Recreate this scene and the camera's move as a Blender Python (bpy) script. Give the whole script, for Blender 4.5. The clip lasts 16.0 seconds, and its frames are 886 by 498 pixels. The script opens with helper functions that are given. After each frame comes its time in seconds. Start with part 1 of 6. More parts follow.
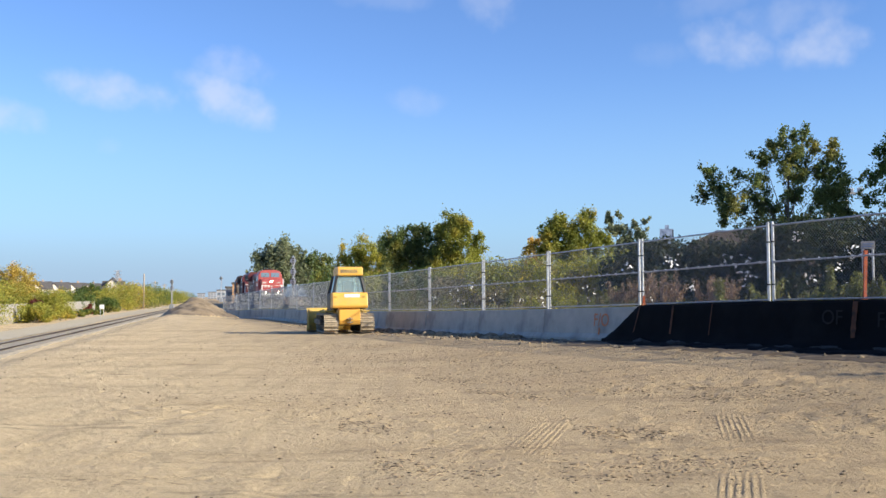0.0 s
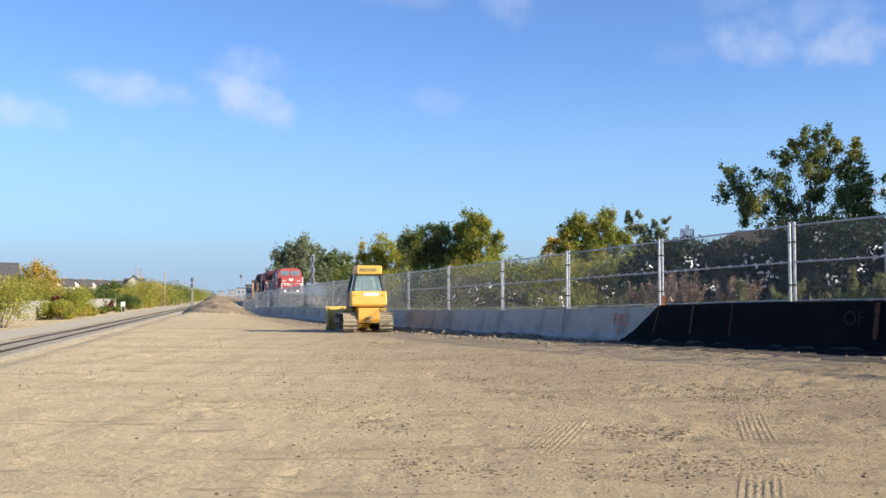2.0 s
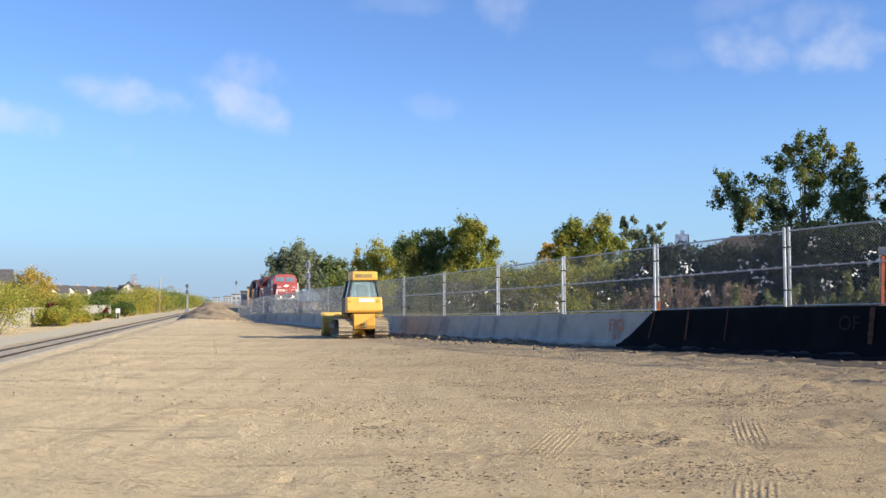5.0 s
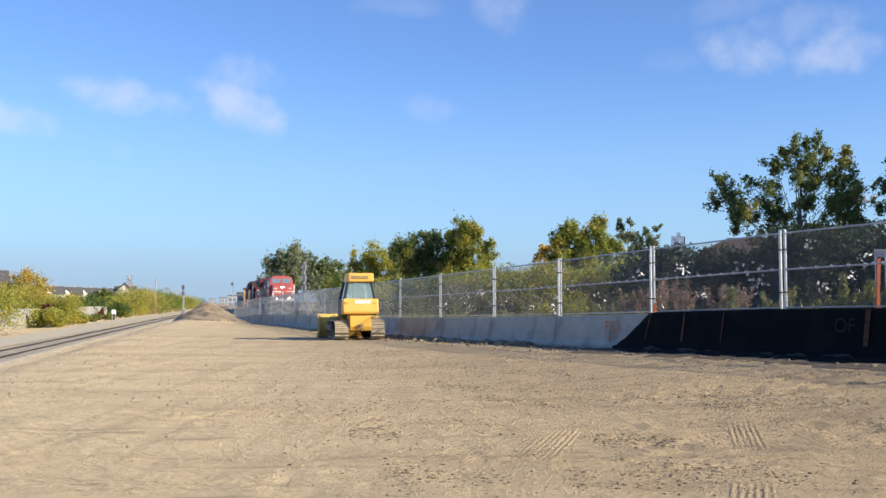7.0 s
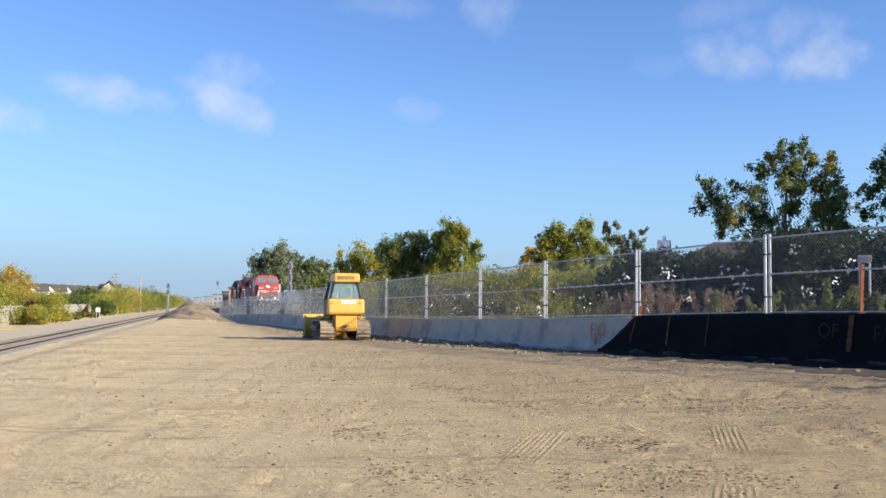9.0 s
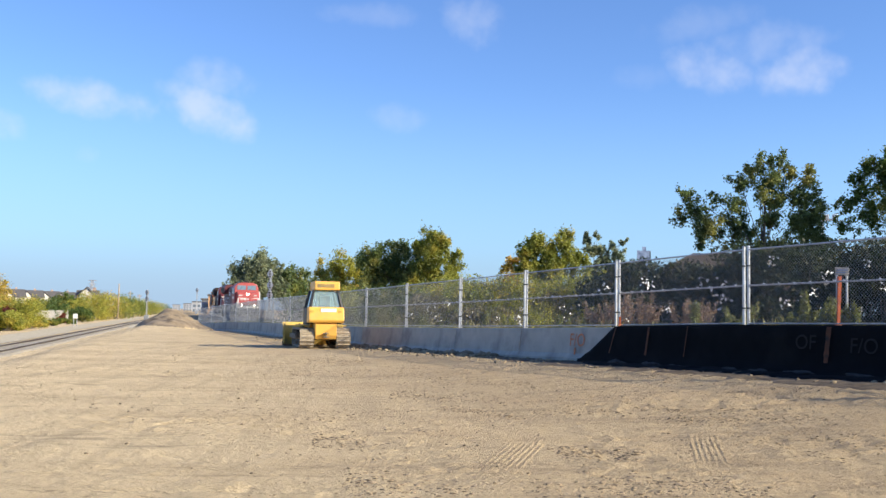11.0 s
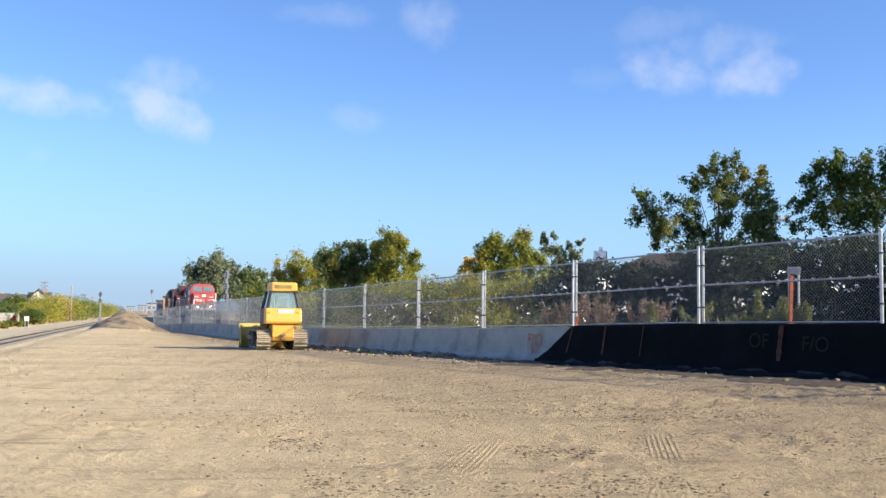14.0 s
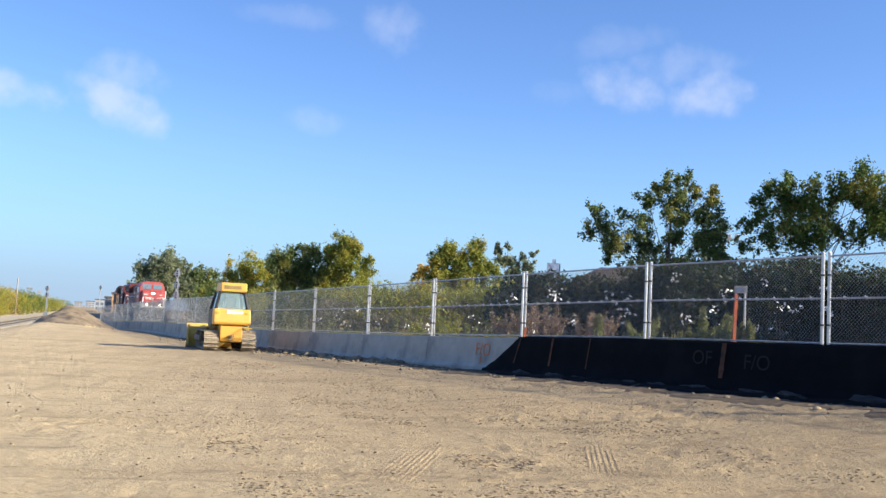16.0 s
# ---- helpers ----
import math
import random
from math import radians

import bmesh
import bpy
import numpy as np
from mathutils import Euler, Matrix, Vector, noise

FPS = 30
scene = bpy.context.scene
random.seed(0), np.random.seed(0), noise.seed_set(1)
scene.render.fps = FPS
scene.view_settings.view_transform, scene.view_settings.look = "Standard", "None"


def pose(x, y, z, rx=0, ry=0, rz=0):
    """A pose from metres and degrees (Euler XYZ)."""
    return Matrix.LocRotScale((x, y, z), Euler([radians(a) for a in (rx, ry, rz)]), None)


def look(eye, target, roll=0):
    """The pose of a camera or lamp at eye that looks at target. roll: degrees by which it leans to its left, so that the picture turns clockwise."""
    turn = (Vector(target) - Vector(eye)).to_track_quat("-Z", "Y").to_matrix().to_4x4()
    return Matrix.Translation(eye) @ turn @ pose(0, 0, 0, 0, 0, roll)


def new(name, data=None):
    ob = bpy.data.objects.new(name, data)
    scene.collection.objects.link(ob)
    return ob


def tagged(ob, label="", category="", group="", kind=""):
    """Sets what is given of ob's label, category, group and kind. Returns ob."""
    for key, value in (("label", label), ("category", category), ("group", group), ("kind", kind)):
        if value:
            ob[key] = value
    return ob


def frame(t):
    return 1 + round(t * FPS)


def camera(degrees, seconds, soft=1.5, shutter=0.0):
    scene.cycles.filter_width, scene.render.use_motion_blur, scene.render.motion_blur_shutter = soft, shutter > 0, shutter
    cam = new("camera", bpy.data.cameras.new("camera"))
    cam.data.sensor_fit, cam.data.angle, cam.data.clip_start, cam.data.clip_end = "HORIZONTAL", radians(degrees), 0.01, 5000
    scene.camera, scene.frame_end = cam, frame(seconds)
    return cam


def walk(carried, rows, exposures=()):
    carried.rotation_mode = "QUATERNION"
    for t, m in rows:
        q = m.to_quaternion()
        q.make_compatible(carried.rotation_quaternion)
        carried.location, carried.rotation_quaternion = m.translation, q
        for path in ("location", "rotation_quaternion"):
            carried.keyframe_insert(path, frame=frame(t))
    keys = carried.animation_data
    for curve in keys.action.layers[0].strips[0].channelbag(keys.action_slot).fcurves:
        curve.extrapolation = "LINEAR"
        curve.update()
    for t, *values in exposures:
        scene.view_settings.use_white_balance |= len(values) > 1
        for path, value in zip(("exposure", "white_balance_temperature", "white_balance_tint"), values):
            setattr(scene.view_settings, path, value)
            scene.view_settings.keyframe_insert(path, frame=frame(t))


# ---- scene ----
cam = camera(48.5, 16.0)
PATH = [
    (0.0, pose(0, 0, 1.6, 92.700, 0.300, -0.200)),
    (0.5, pose(0, 0, 1.6, 92.629, 0.200, 0.614)),
    (1.0, pose(0, 0, 1.6, 92.679, 0.408, 1.205)),
    (1.5, pose(0, 0, 1.6, 92.637, 0.281, 1.071)),
    (2.0, pose(0, 0, 1.6, 92.643, 0.022, 0.905)),
    (2.5, pose(0, 0, 1.6, 92.658, -0.043, 0.841)),
    (3.0, pose(0, 0, 1.6, 92.701, -0.023, 0.826)),
    (3.5, pose(0, 0, 1.6, 92.845, 0.515, 0.842)),
    (4.0, pose(0, 0, 1.6, 92.888, 0.164, 0.812)),
    (6.5, pose(0, 0, 1.6, 93.107, 0.199, 0.436)),
    (7.0, pose(0, 0, 1.6, 93.080, 0.060, 0.425)),
    (7.5, pose(0, 0, 1.6, 93.226, 0.040, 0.430)),
    (8.0, pose(0, 0, 1.6, 93.415, -0.070, 0.472)),
    (8.5, pose(0, 0, 1.6, 92.920, -0.688, -0.060)),
    (9.0, pose(0, 0, 1.6, 93.153, -0.514, -0.395)),
    (11.5, pose(0, 0, 1.6, 93.909, -0.982, -2.061)),
    (12.0, pose(0, 0, 1.6, 94.177, -0.661, -2.878)),
    (12.5, pose(0, 0, 1.6, 94.226, -0.756, -3.166)),
    (13.0, pose(0, 0, 1.6, 94.066, -0.792, -3.266)),
    (13.5, pose(0, 0, 1.6, 93.829, -0.681, -3.664)),
    (14.0, pose(0, 0, 1.6, 93.752, -0.657, -3.984)),
    (14.5, pose(0, 0, 1.6, 93.627, -0.544, -4.576)),
    (15.0, pose(0.01, 0, 1.6, 93.689, -0.618, -5.010)),
    (15.5, pose(0.045, 0, 1.6, 93.673, -1.394, -6.149)),
    (16.0, pose(0.095, 0, 1.6, 94.257, -2.640, -6.736)),
]
walk(cam, PATH, [(0.0, 0.8), (9.0, 0.8), (12.0, 0.95), (16.0, 0.95)])

# ---- sky, sun ----
SUN_DIR = Vector((0.91, -0.41, 0.49)).normalized()


def build_world():
    world = bpy.data.worlds.new("sky")
    scene.world = world
    world.use_nodes = True
    nt = world.node_tree
    nt.nodes.clear()
    out = nt.nodes.new("ShaderNodeOutputWorld")
    bg = nt.nodes.new("ShaderNodeBackground")
    bg.inputs["Strength"].default_value = 0.088
    sky = nt.nodes.new("ShaderNodeTexSky")
    sky.sky_type, sky.sun_disc = "NISHITA", False
    sky.sun_elevation = math.asin(SUN_DIR.z)
    sky.sun_rotation = math.atan2(SUN_DIR.x, SUN_DIR.y)
    sky.air_density, sky.dust_density, sky.ozone_density, sky.altitude = 1.0, 0.08, 4.5, 100
    coord = nt.nodes.new("ShaderNodeTexCoord")
    wobble = nt.nodes.new("ShaderNodeTexNoise")
    wobble.inputs["Scale"].default_value, wobble.inputs["Detail"].default_value = 30, 3
    wobble.inputs["Roughness"].default_value = 0.55
    nt.links.new(coord.outputs["Generated"], wobble.inputs["Vector"])
    fine = nt.nodes.new("ShaderNodeMath")
    fine.operation = "MULTIPLY_ADD"
    fine.inputs[1].default_value, fine.inputs[2].default_value = 3.6, -1.8
    nt.links.new(wobble.outputs["Fac"], fine.inputs[0])
    total = None
    # small fair-weather clouds: bearing, height, half width, half height (degrees), slant, density
    clouds = [(-18.7, 11.4, 3.13, 0.99, -0.12, 0.51),
              (-12.0, 11.1, 2.63, 1.19, -0.38, 0.54),
              (-11.9, 13.0, 1.91, 1.05, -0.2, 0.34),
              (-24.3, 9.8, 2.47, 0.92, -0.2, 0.44),
              (-1.4, 11.3, 1.58, 0.79, -0.1, 0.20),
              (3.1, 16.8, 1.65, 1.38, -0.5, 0.29),
              (16.8, 13.9, 2.14, 1.25, -0.3, 0.41),
              (21.6, 13.5, 2.17, 1.38, 0.1, 0.48),
              (19.8, 14.9, 3.62, 1.12, 0.05, 0.24),
              (-2.9, 17.0, 2.63, 0.66, 0, 0.15),
              (12.9, 13.5, 1.48, 0.72, 0, 0.10),
              (16.0, 16.3, 2.63, 0.99, 0.1, 0.14),
              (-18.6, 8.3, 0.86, 0.46, 0, 0.15),
              (-42, 15, 5, 2, 0, 0.41),
              (52, 19, 6, 2, 0, 0.41),
              (95, 30, 8, 3, 0, 0.41),
              (-100, 26, 8, 3, 0, 0.41)]
    for bearing, height, wide, high, slant, density in clouds:
        b, h = radians(bearing), radians(height)
        mid = Vector((math.sin(b) * math.cos(h), math.cos(b) * math.cos(h), math.sin(h)))
        right = Vector((math.cos(b), -math.sin(b), 0))
        up = right.cross(mid)
        ax = (right + up * slant).normalized() / radians(wide)
        ay = (up - right * slant).normalized() / radians(high)
        terms = []
        for axis in (ax, ay):
            dot = nt.nodes.new("ShaderNodeVectorMath")
            dot.operation = "DOT_PRODUCT"
            dot.inputs[1].default_value = axis
            nt.links.new(coord.outputs["Generated"], dot.inputs[0])
            off = nt.nodes.new("ShaderNodeMath")
            off.operation = "SUBTRACT"
            off.inputs[1].default_value = axis.dot(mid)
            nt.links.new(dot.outputs["Value"], off.inputs[0])
            sq = nt.nodes.new("ShaderNodeMath")
            sq.operation = "POWER"
            sq.inputs[1].default_value = 2
            nt.links.new(off.outputs[0], sq.inputs[0])
            terms.append(sq)
        add = nt.nodes.new("ShaderNodeMath")
        nt.links.new(terms[0].outputs[0], add.inputs[0])
        nt.links.new(terms[1].outputs[0], add.inputs[1])
        more = nt.nodes.new("ShaderNodeMath")
        nt.links.new(add.outputs[0], more.inputs[0])
        nt.links.new(fine.outputs[0], more.inputs[1])
        amount = nt.nodes.new("ShaderNodeMapRange")
        amount.interpolation_type = "SMOOTHSTEP"
        amount.inputs["From Min"].default_value, amount.inputs["From Max"].default_value = 1.6, -0.9
        amount.inputs["To Min"].default_value, amount.inputs["To Max"].default_value = 0, density
        nt.links.new(more.outputs[0], amount.inputs["Value"])
        # the far side of the sky has no twin of the cloud
        side = nt.nodes.new("ShaderNodeVectorMath")
        side.operation = "DOT_PRODUCT"
        side.inputs[1].default_value = mid
        nt.links.new(coord.outputs["Generated"], side.inputs[0])
        front = nt.nodes.new("ShaderNodeMath")
        front.operation = "GREATER_THAN"
        front.inputs[1].default_value = 0.5
        nt.links.new(side.outputs["Value"], front.inputs[0])
        only = nt.nodes.new("ShaderNodeMath")
        only.operation = "MULTIPLY"
        nt.links.new(amount.outputs[0], only.inputs[0])
        nt.links.new(front.outputs[0], only.inputs[1])
        if total is None:
            total = only
        else:
            top = nt.nodes.new("ShaderNodeMath")
            top.operation = "MAXIMUM"
            nt.links.new(total.outputs[0], top.inputs[0])
            nt.links.new(only.outputs[0], top.inputs[1])
            total = top
    mix = nt.nodes.new("ShaderNodeMix")
    mix.data_type = "RGBA"
    mix.inputs["B"].default_value = (5.2, 5.45, 6.3, 1)
    nt.links.new(total.outputs[0], mix.inputs["Factor"])
    clear = nt.nodes.new("ShaderNodeMix")
    clear.data_type, clear.blend_type = "RGBA", "MULTIPLY"
    clear.inputs["Factor"].default_value = 1
    clear.inputs["B"].default_value = (0.91, 1.02, 1.27, 1)
    nt.links.new(sky.outputs[0], clear.inputs["A"])
    # thin grey-blue haze low over the land
    split = nt.nodes.new("ShaderNodeSeparateXYZ")
    nt.links.new(coord.outputs["Generated"], split.inputs[0])
    low = nt.nodes.new("ShaderNodeMapRange")
    low.interpolation_type = "SMOOTHSTEP"
    low.inputs["From Min"].default_value, low.inputs["From Max"].default_value = 0.24, -0.03
    low.inputs["To Max"].default_value = 0.9
    nt.links.new(split.outputs["Z"], low.inputs["Value"])
    haze = nt.nodes.new("ShaderNodeMix")
    haze.data_type = "RGBA"
    haze.inputs["B"].default_value = (2.3, 3.85, 5.5, 1)
    nt.links.new(low.outputs[0], haze.inputs["Factor"])
    nt.links.new(clear.outputs["Result"], haze.inputs["A"])
    murk = nt.nodes.new("ShaderNodeMapRange")
    murk.interpolation_type = "SMOOTHSTEP"
    murk.inputs["From Min"].default_value, murk.inputs["From Max"].default_value = 0.075, 0.0
    murk.inputs["To Max"].default_value = 0.75
    nt.links.new(split.outputs["Z"], murk.inputs["Value"])
    smog = nt.nodes.new("ShaderNodeMix")
    smog.data_type = "RGBA"
    smog.inputs["B"].default_value = (2.6, 3.5, 4.7, 1)
    nt.links.new(murk.outputs[0], smog.inputs["Factor"])
    nt.links.new(haze.outputs["Result"], smog.inputs["A"])
    nt.links.new(smog.outputs["Result"], mix.inputs["A"])
    nt.links.new(mix.outputs["Result"], bg.inputs["Color"])
    nt.links.new(bg.outputs[0], out.inputs[0])


build_world()
sun = new("sun", bpy.data.lights.new("sun", "SUN"))
sun.data.energy, sun.data.angle, sun.data.color = 4.8, radians(1.1), (1.0, 0.9, 0.69)
sun.matrix_world = look(SUN_DIR * 50, (0, 0, 0))

# ---- materials ----
def material(name, dark, light, scale=4.0, rough=0.8, metal=0.0, bump=0.0, bump_scale=40.0, stretch=(1, 1, 1), spots=None, island=0.0, detail=6):
    """A surface mottled at two scales between two colours, with fine relief; spots: (colour, scale, amount) of stains."""
    m = bpy.data.materials.new(name)
    m.use_nodes = True
    nt = m.node_tree
    bsdf = nt.nodes["Principled BSDF"]
    coord = nt.nodes.new("ShaderNodeTexCoord")
    mapping = nt.nodes.new("ShaderNodeMapping")
    mapping.inputs["Scale"].default_value = stretch
    nt.links.new(coord.outputs["Object"], mapping.inputs["Vector"])
    coarse = nt.nodes.new("ShaderNodeTexNoise")
    coarse.inputs["Scale"].default_value, coarse.inputs["Detail"].default_value = scale, detail
    coarse.inputs["Roughness"].default_value = 0.6
    nt.links.new(mapping.outputs[0], coarse.inputs["Vector"])
    ramp = nt.nodes.new("ShaderNodeMapRange")
    ramp.inputs["From Min"].default_value, ramp.inputs["From Max"].default_value = 0.3, 0.7
    nt.links.new(coarse.outputs["Fac"], ramp.inputs["Value"])
    mix = nt.nodes.new("ShaderNodeMix")
    mix.data_type = "RGBA"
    mix.inputs["A"].default_value, mix.inputs["B"].default_value = (*dark, 1), (*light, 1)
    nt.links.new(ramp.outputs[0], mix.inputs["Factor"])
    colour = mix.outputs["Result"]
    if spots:
        tint, size, amount = spots
        stain = nt.nodes.new("ShaderNodeTexNoise")
        stain.inputs["Scale"].default_value, stain.inputs["Detail"].default_value = size, 8
        nt.links.new(mapping.outputs[0], stain.inputs["Vector"])
        cut = nt.nodes.new("ShaderNodeMapRange")
        cut.inputs["From Min"].default_value, cut.inputs["From Max"].default_value = 0.52, 0.68
        cut.inputs["To Max"].default_value = amount
        nt.links.new(stain.outputs["Fac"], cut.inputs["Value"])
        over = nt.nodes.new("ShaderNodeMix")
        over.data_type = "RGBA"
        over.inputs["B"].default_value = (*tint, 1)
        nt.links.new(cut.outputs[0], over.inputs["Factor"])
        nt.links.new(colour, over.inputs["A"])
        colour = over.outputs["Result"]
    if island:
        geo = nt.nodes.new("ShaderNodeNewGeometry")
        hue = nt.nodes.new("ShaderNodeHueSaturation")
        value = nt.nodes.new("ShaderNodeMapRange")
        value.inputs["To Min"].default_value, value.inputs["To Max"].default_value = 1 - island, 1 + island
        nt.links.new(geo.outputs["Random Per Island"], value.inputs["Value"])
        nt.links.new(value.outputs[0], hue.inputs["Value"])
        nt.links.new(colour, hue.inputs["Color"])
        colour = hue.outputs["Color"]
    nt.links.new(colour, bsdf.inputs["Base Color"])
    bsdf.inputs["Roughness"].default_value, bsdf.inputs["Metallic"].default_value = rough, metal
    if bump:
        grain = nt.nodes.new("ShaderNodeTexNoise")
        grain.inputs["Scale"].default_value, grain.inputs["Detail"].default_value = bump_scale, 4
        nt.links.new(mapping.outputs[0], grain.inputs["Vector"])
        relief = nt.nodes.new("ShaderNodeBump")
        relief.inputs["Strength"].default_value, relief.inputs["Distance"].default_value = bump, 0.02
        nt.links.new(grain.outputs["Fac"], relief.inputs["Height"])
        nt.links.new(relief.outputs[0], bsdf.inputs["Normal"])
    return m


def leaf_material(name, dark, light, warm):
    """Leaves, each a little different, through which some light comes."""
    m = material(name, dark, light, 0.5, 0.55, island=0.35, spots=(warm, 0.7, 0.75), detail=3)
    nt = m.node_tree
    bsdf = nt.nodes["Principled BSDF"]
    thin = nt.nodes.new("ShaderNodeBsdfTranslucent")
    nt.links.new(bsdf.inputs["Base Color"].links[0].from_socket, thin.inputs["Color"])
    mix = nt.nodes.new("ShaderNodeMixShader")
    mix.inputs[0].default_value = 0.48
    nt.links.new(bsdf.outputs[0], mix.inputs[1])
    nt.links.new(thin.outputs[0], mix.inputs[2])
    nt.links.new(mix.outputs[0], nt.nodes["Material Output"].inputs[0])
    return m


def glass_material(name, tint, rough=0.05):
    m = material(name, tint, tint, 2, rough)
    m.node_tree.nodes["Principled BSDF"].inputs["Specular IOR Level"].default_value = 1.0
    return m


def lamp_material(name, colour, strength):
    m = material(name, colour, colour, 2, 0.3)
    bsdf = m.node_tree.nodes["Principled BSDF"]
    bsdf.inputs["Emission Color"].default_value, bsdf.inputs["Emission Strength"].default_value = (*colour, 1), strength
    return m


def soil_material():
    """Packed soil: broad damp patches, streaks, loose grain, and a strip churned by machines."""
    m = bpy.data.materials.new("packed_soil")
    m.use_nodes = True
    nt = m.node_tree
    bsdf = nt.nodes["Principled BSDF"]
    bsdf.inputs["Roughness"].default_value = 0.97
    bsdf.inputs["Specular IOR Level"].default_value = 0.15
    coord = nt.nodes.new("ShaderNodeTexCoord")

    def field(scale, stretch, detail, low, high, turn=0.0, rough=0.6):
        mapping = nt.nodes.new("ShaderNodeMapping")
        mapping.inputs["Scale"].default_value = stretch
        mapping.inputs["Rotation"].default_value = (0, 0, turn)
        nt.links.new(coord.outputs["Object"], mapping.inputs["Vector"])
        tex = nt.nodes.new("ShaderNodeTexNoise")
        tex.inputs["Scale"].default_value, tex.inputs["Detail"].default_value = scale, detail
        tex.inputs["Roughness"].default_value = rough
        nt.links.new(mapping.outputs[0], tex.inputs["Vector"])
        cut = nt.nodes.new("ShaderNodeMapRange")
        cut.inputs["From Min"].default_value, cut.inputs["From Max"].default_value = low, high
        nt.links.new(tex.outputs["Fac"], cut.inputs["Value"])
        return tex, cut

    def over(under, colour, factor, amount):
        scale = nt.nodes.new("ShaderNodeMath")
        scale.operation = "MULTIPLY"
        scale.inputs[1].default_value = amount
        nt.links.new(factor, scale.inputs[0])
        mix = nt.nodes.new("ShaderNodeMix")
        mix.data_type = "RGBA"
        mix.inputs["B"].default_value = (*colour, 1)
        nt.links.new(scale.outputs[0], mix.inputs["Factor"])
        if isinstance(under, tuple):
            mix.inputs["A"].default_value = (*under, 1)
        else:
            nt.links.new(under, mix.inputs["A"])
        return mix.outputs["Result"]

    # drier and paler away from the fence; glare painted into the soil colour
    split = nt.nodes.new("ShaderNodeSeparateXYZ")
    nt.links.new(coord.outputs["Object"], split.inputs[0])
    lean = nt.nodes.new("ShaderNodeMath")
    lean.operation = "MULTIPLY_ADD"
    lean.inputs[1].default_value = 0.25
    nt.links.new(split.outputs["Y"], lean.inputs[0])
    nt.links.new(split.outputs["X"], lean.inputs[2])
    dry = nt.nodes.new("ShaderNodeMapRange")
    dry.interpolation_type = "SMOOTHSTEP"
    dry.inputs["From Min"].default_value, dry.inputs["From Max"].default_value = 8.5, -3.0
    nt.links.new(lean.outputs[0], dry.inputs["Value"])
    _, broad = field(0.16, (1, 1, 1), 4, 0.4, 0.62)
    _, streak = field(0.55, (0.35, 1.4, 1), 8, 0.46, 0.66, 0.25)
    _, patch = field(1.1, (0.6, 1.2, 1), 10, 0.54, 0.66)
    grain_tex, grain = field(16, (1, 1, 1), 6, 0.42, 0.72, rough=0.75)
    fine_tex, fine = field(48, (1, 1, 1), 4, 0.5, 0.75, rough=0.7)
    c = over((0.47, 0.355, 0.212), (0.345, 0.255, 0.152), broad.outputs[0], 0.75)
    c = over(c, (0.31, 0.228, 0.14), streak.outputs[0], 0.6)
    c = over(c, (0.2, 0.142, 0.09), patch.outputs[0], 0.7)
    c = over(c, (0.75, 0.59, 0.365), dry.outputs[0], 0.78)
    _, trodden = field(0.3, (0.45, 1.3, 1), 5, 0.46, 0.64, 0.15)
    c = over(c, (0.44, 0.32, 0.19), trodden.outputs[0], 0.5)
    # broken crust: shadows of small clods painted as dark dashes in bands
    _, band = field(0.5, (0.45, 1.3, 1), 3, 0.48, 0.62, 0.1)
    _, clod_shade = field(7.0, (0.55, 1.2, 1), 6, 0.55, 0.63, rough=0.7)
    both = nt.nodes.new("ShaderNodeMath")
    both.operation = "MULTIPLY"
    nt.links.new(band.outputs[0], both.inputs[0])
    nt.links.new(clod_shade.outputs[0], both.inputs[1])
    c = over(c, (0.14, 0.1, 0.065), both.outputs[0], 0.75)
    # long dark streaks along the machines' way, painted as shaded ruts
    _, rut_shade = field(1.5, (0.22, 1.5, 1), 9, 0.56, 0.66, 0.22, rough=0.68)
    c = over(c, (0.2, 0.15, 0.098), rut_shade.outputs[0], 0.6)
    _, tyre = field(0.9, (2.2, 0.16, 1), 5, 0.5, 0.64, 0.35)
    c = over(c, (0.34, 0.26, 0.165), tyre.outputs[0], 0.4)
    c = over(c, (0.6, 0.475, 0.31), grain.outputs[0], 0.4)
    c = over(c, (0.16, 0.115, 0.07), fine.outputs[0], 0.5)
    nt.links.new(c, bsdf.inputs["Base Color"])
    first = nt.nodes.new("ShaderNodeBump")
    first.inputs["Strength"].default_value, first.inputs["Distance"].default_value = 1.0, 0.035
    nt.links.new(grain_tex.outputs["Fac"], first.inputs["Height"])
    lump_tex, _ = field(4.5, (1, 1, 1), 8, 0.3, 0.7, rough=0.65)
    second = nt.nodes.new("ShaderNodeBump")
    second.inputs["Strength"].default_value, second.inputs["Distance"].default_value = 1.0, 0.07
    nt.links.new(lump_tex.outputs["Fac"], second.inputs["Height"])
    nt.links.new(first.outputs[0], second.inputs["Normal"])
    nt.links.new(second.outputs[0], bsdf.inputs["Normal"])
    return m


SOIL = soil_material()
CLOD = material("soil_clod", (0.17, 0.125, 0.08), (0.34, 0.265, 0.17), 1.5, 0.95, bump=0.5, bump_scale=30, island=0.4)
GRAVEL = material("gravel", (0.36, 0.31, 0.225), (0.55, 0.475, 0.345), 3, 0.95, bump=0.7, bump_scale=14, spots=((0.45, 0.38, 0.27), 0.3, 0.6))
BALLAST = material("ballast", (0.13, 0.12, 0.11), (0.26, 0.24, 0.215), 5, 0.95, bump=0.9, bump_scale=12)
RAIL = material("rusty_rail", (0.05, 0.037, 0.03), (0.11, 0.08, 0.06), 3, 0.6, 0.6)
TIE = material("rail_tie", (0.05, 0.042, 0.036), (0.12, 0.1, 0.085), 6, 0.9, bump=0.3)
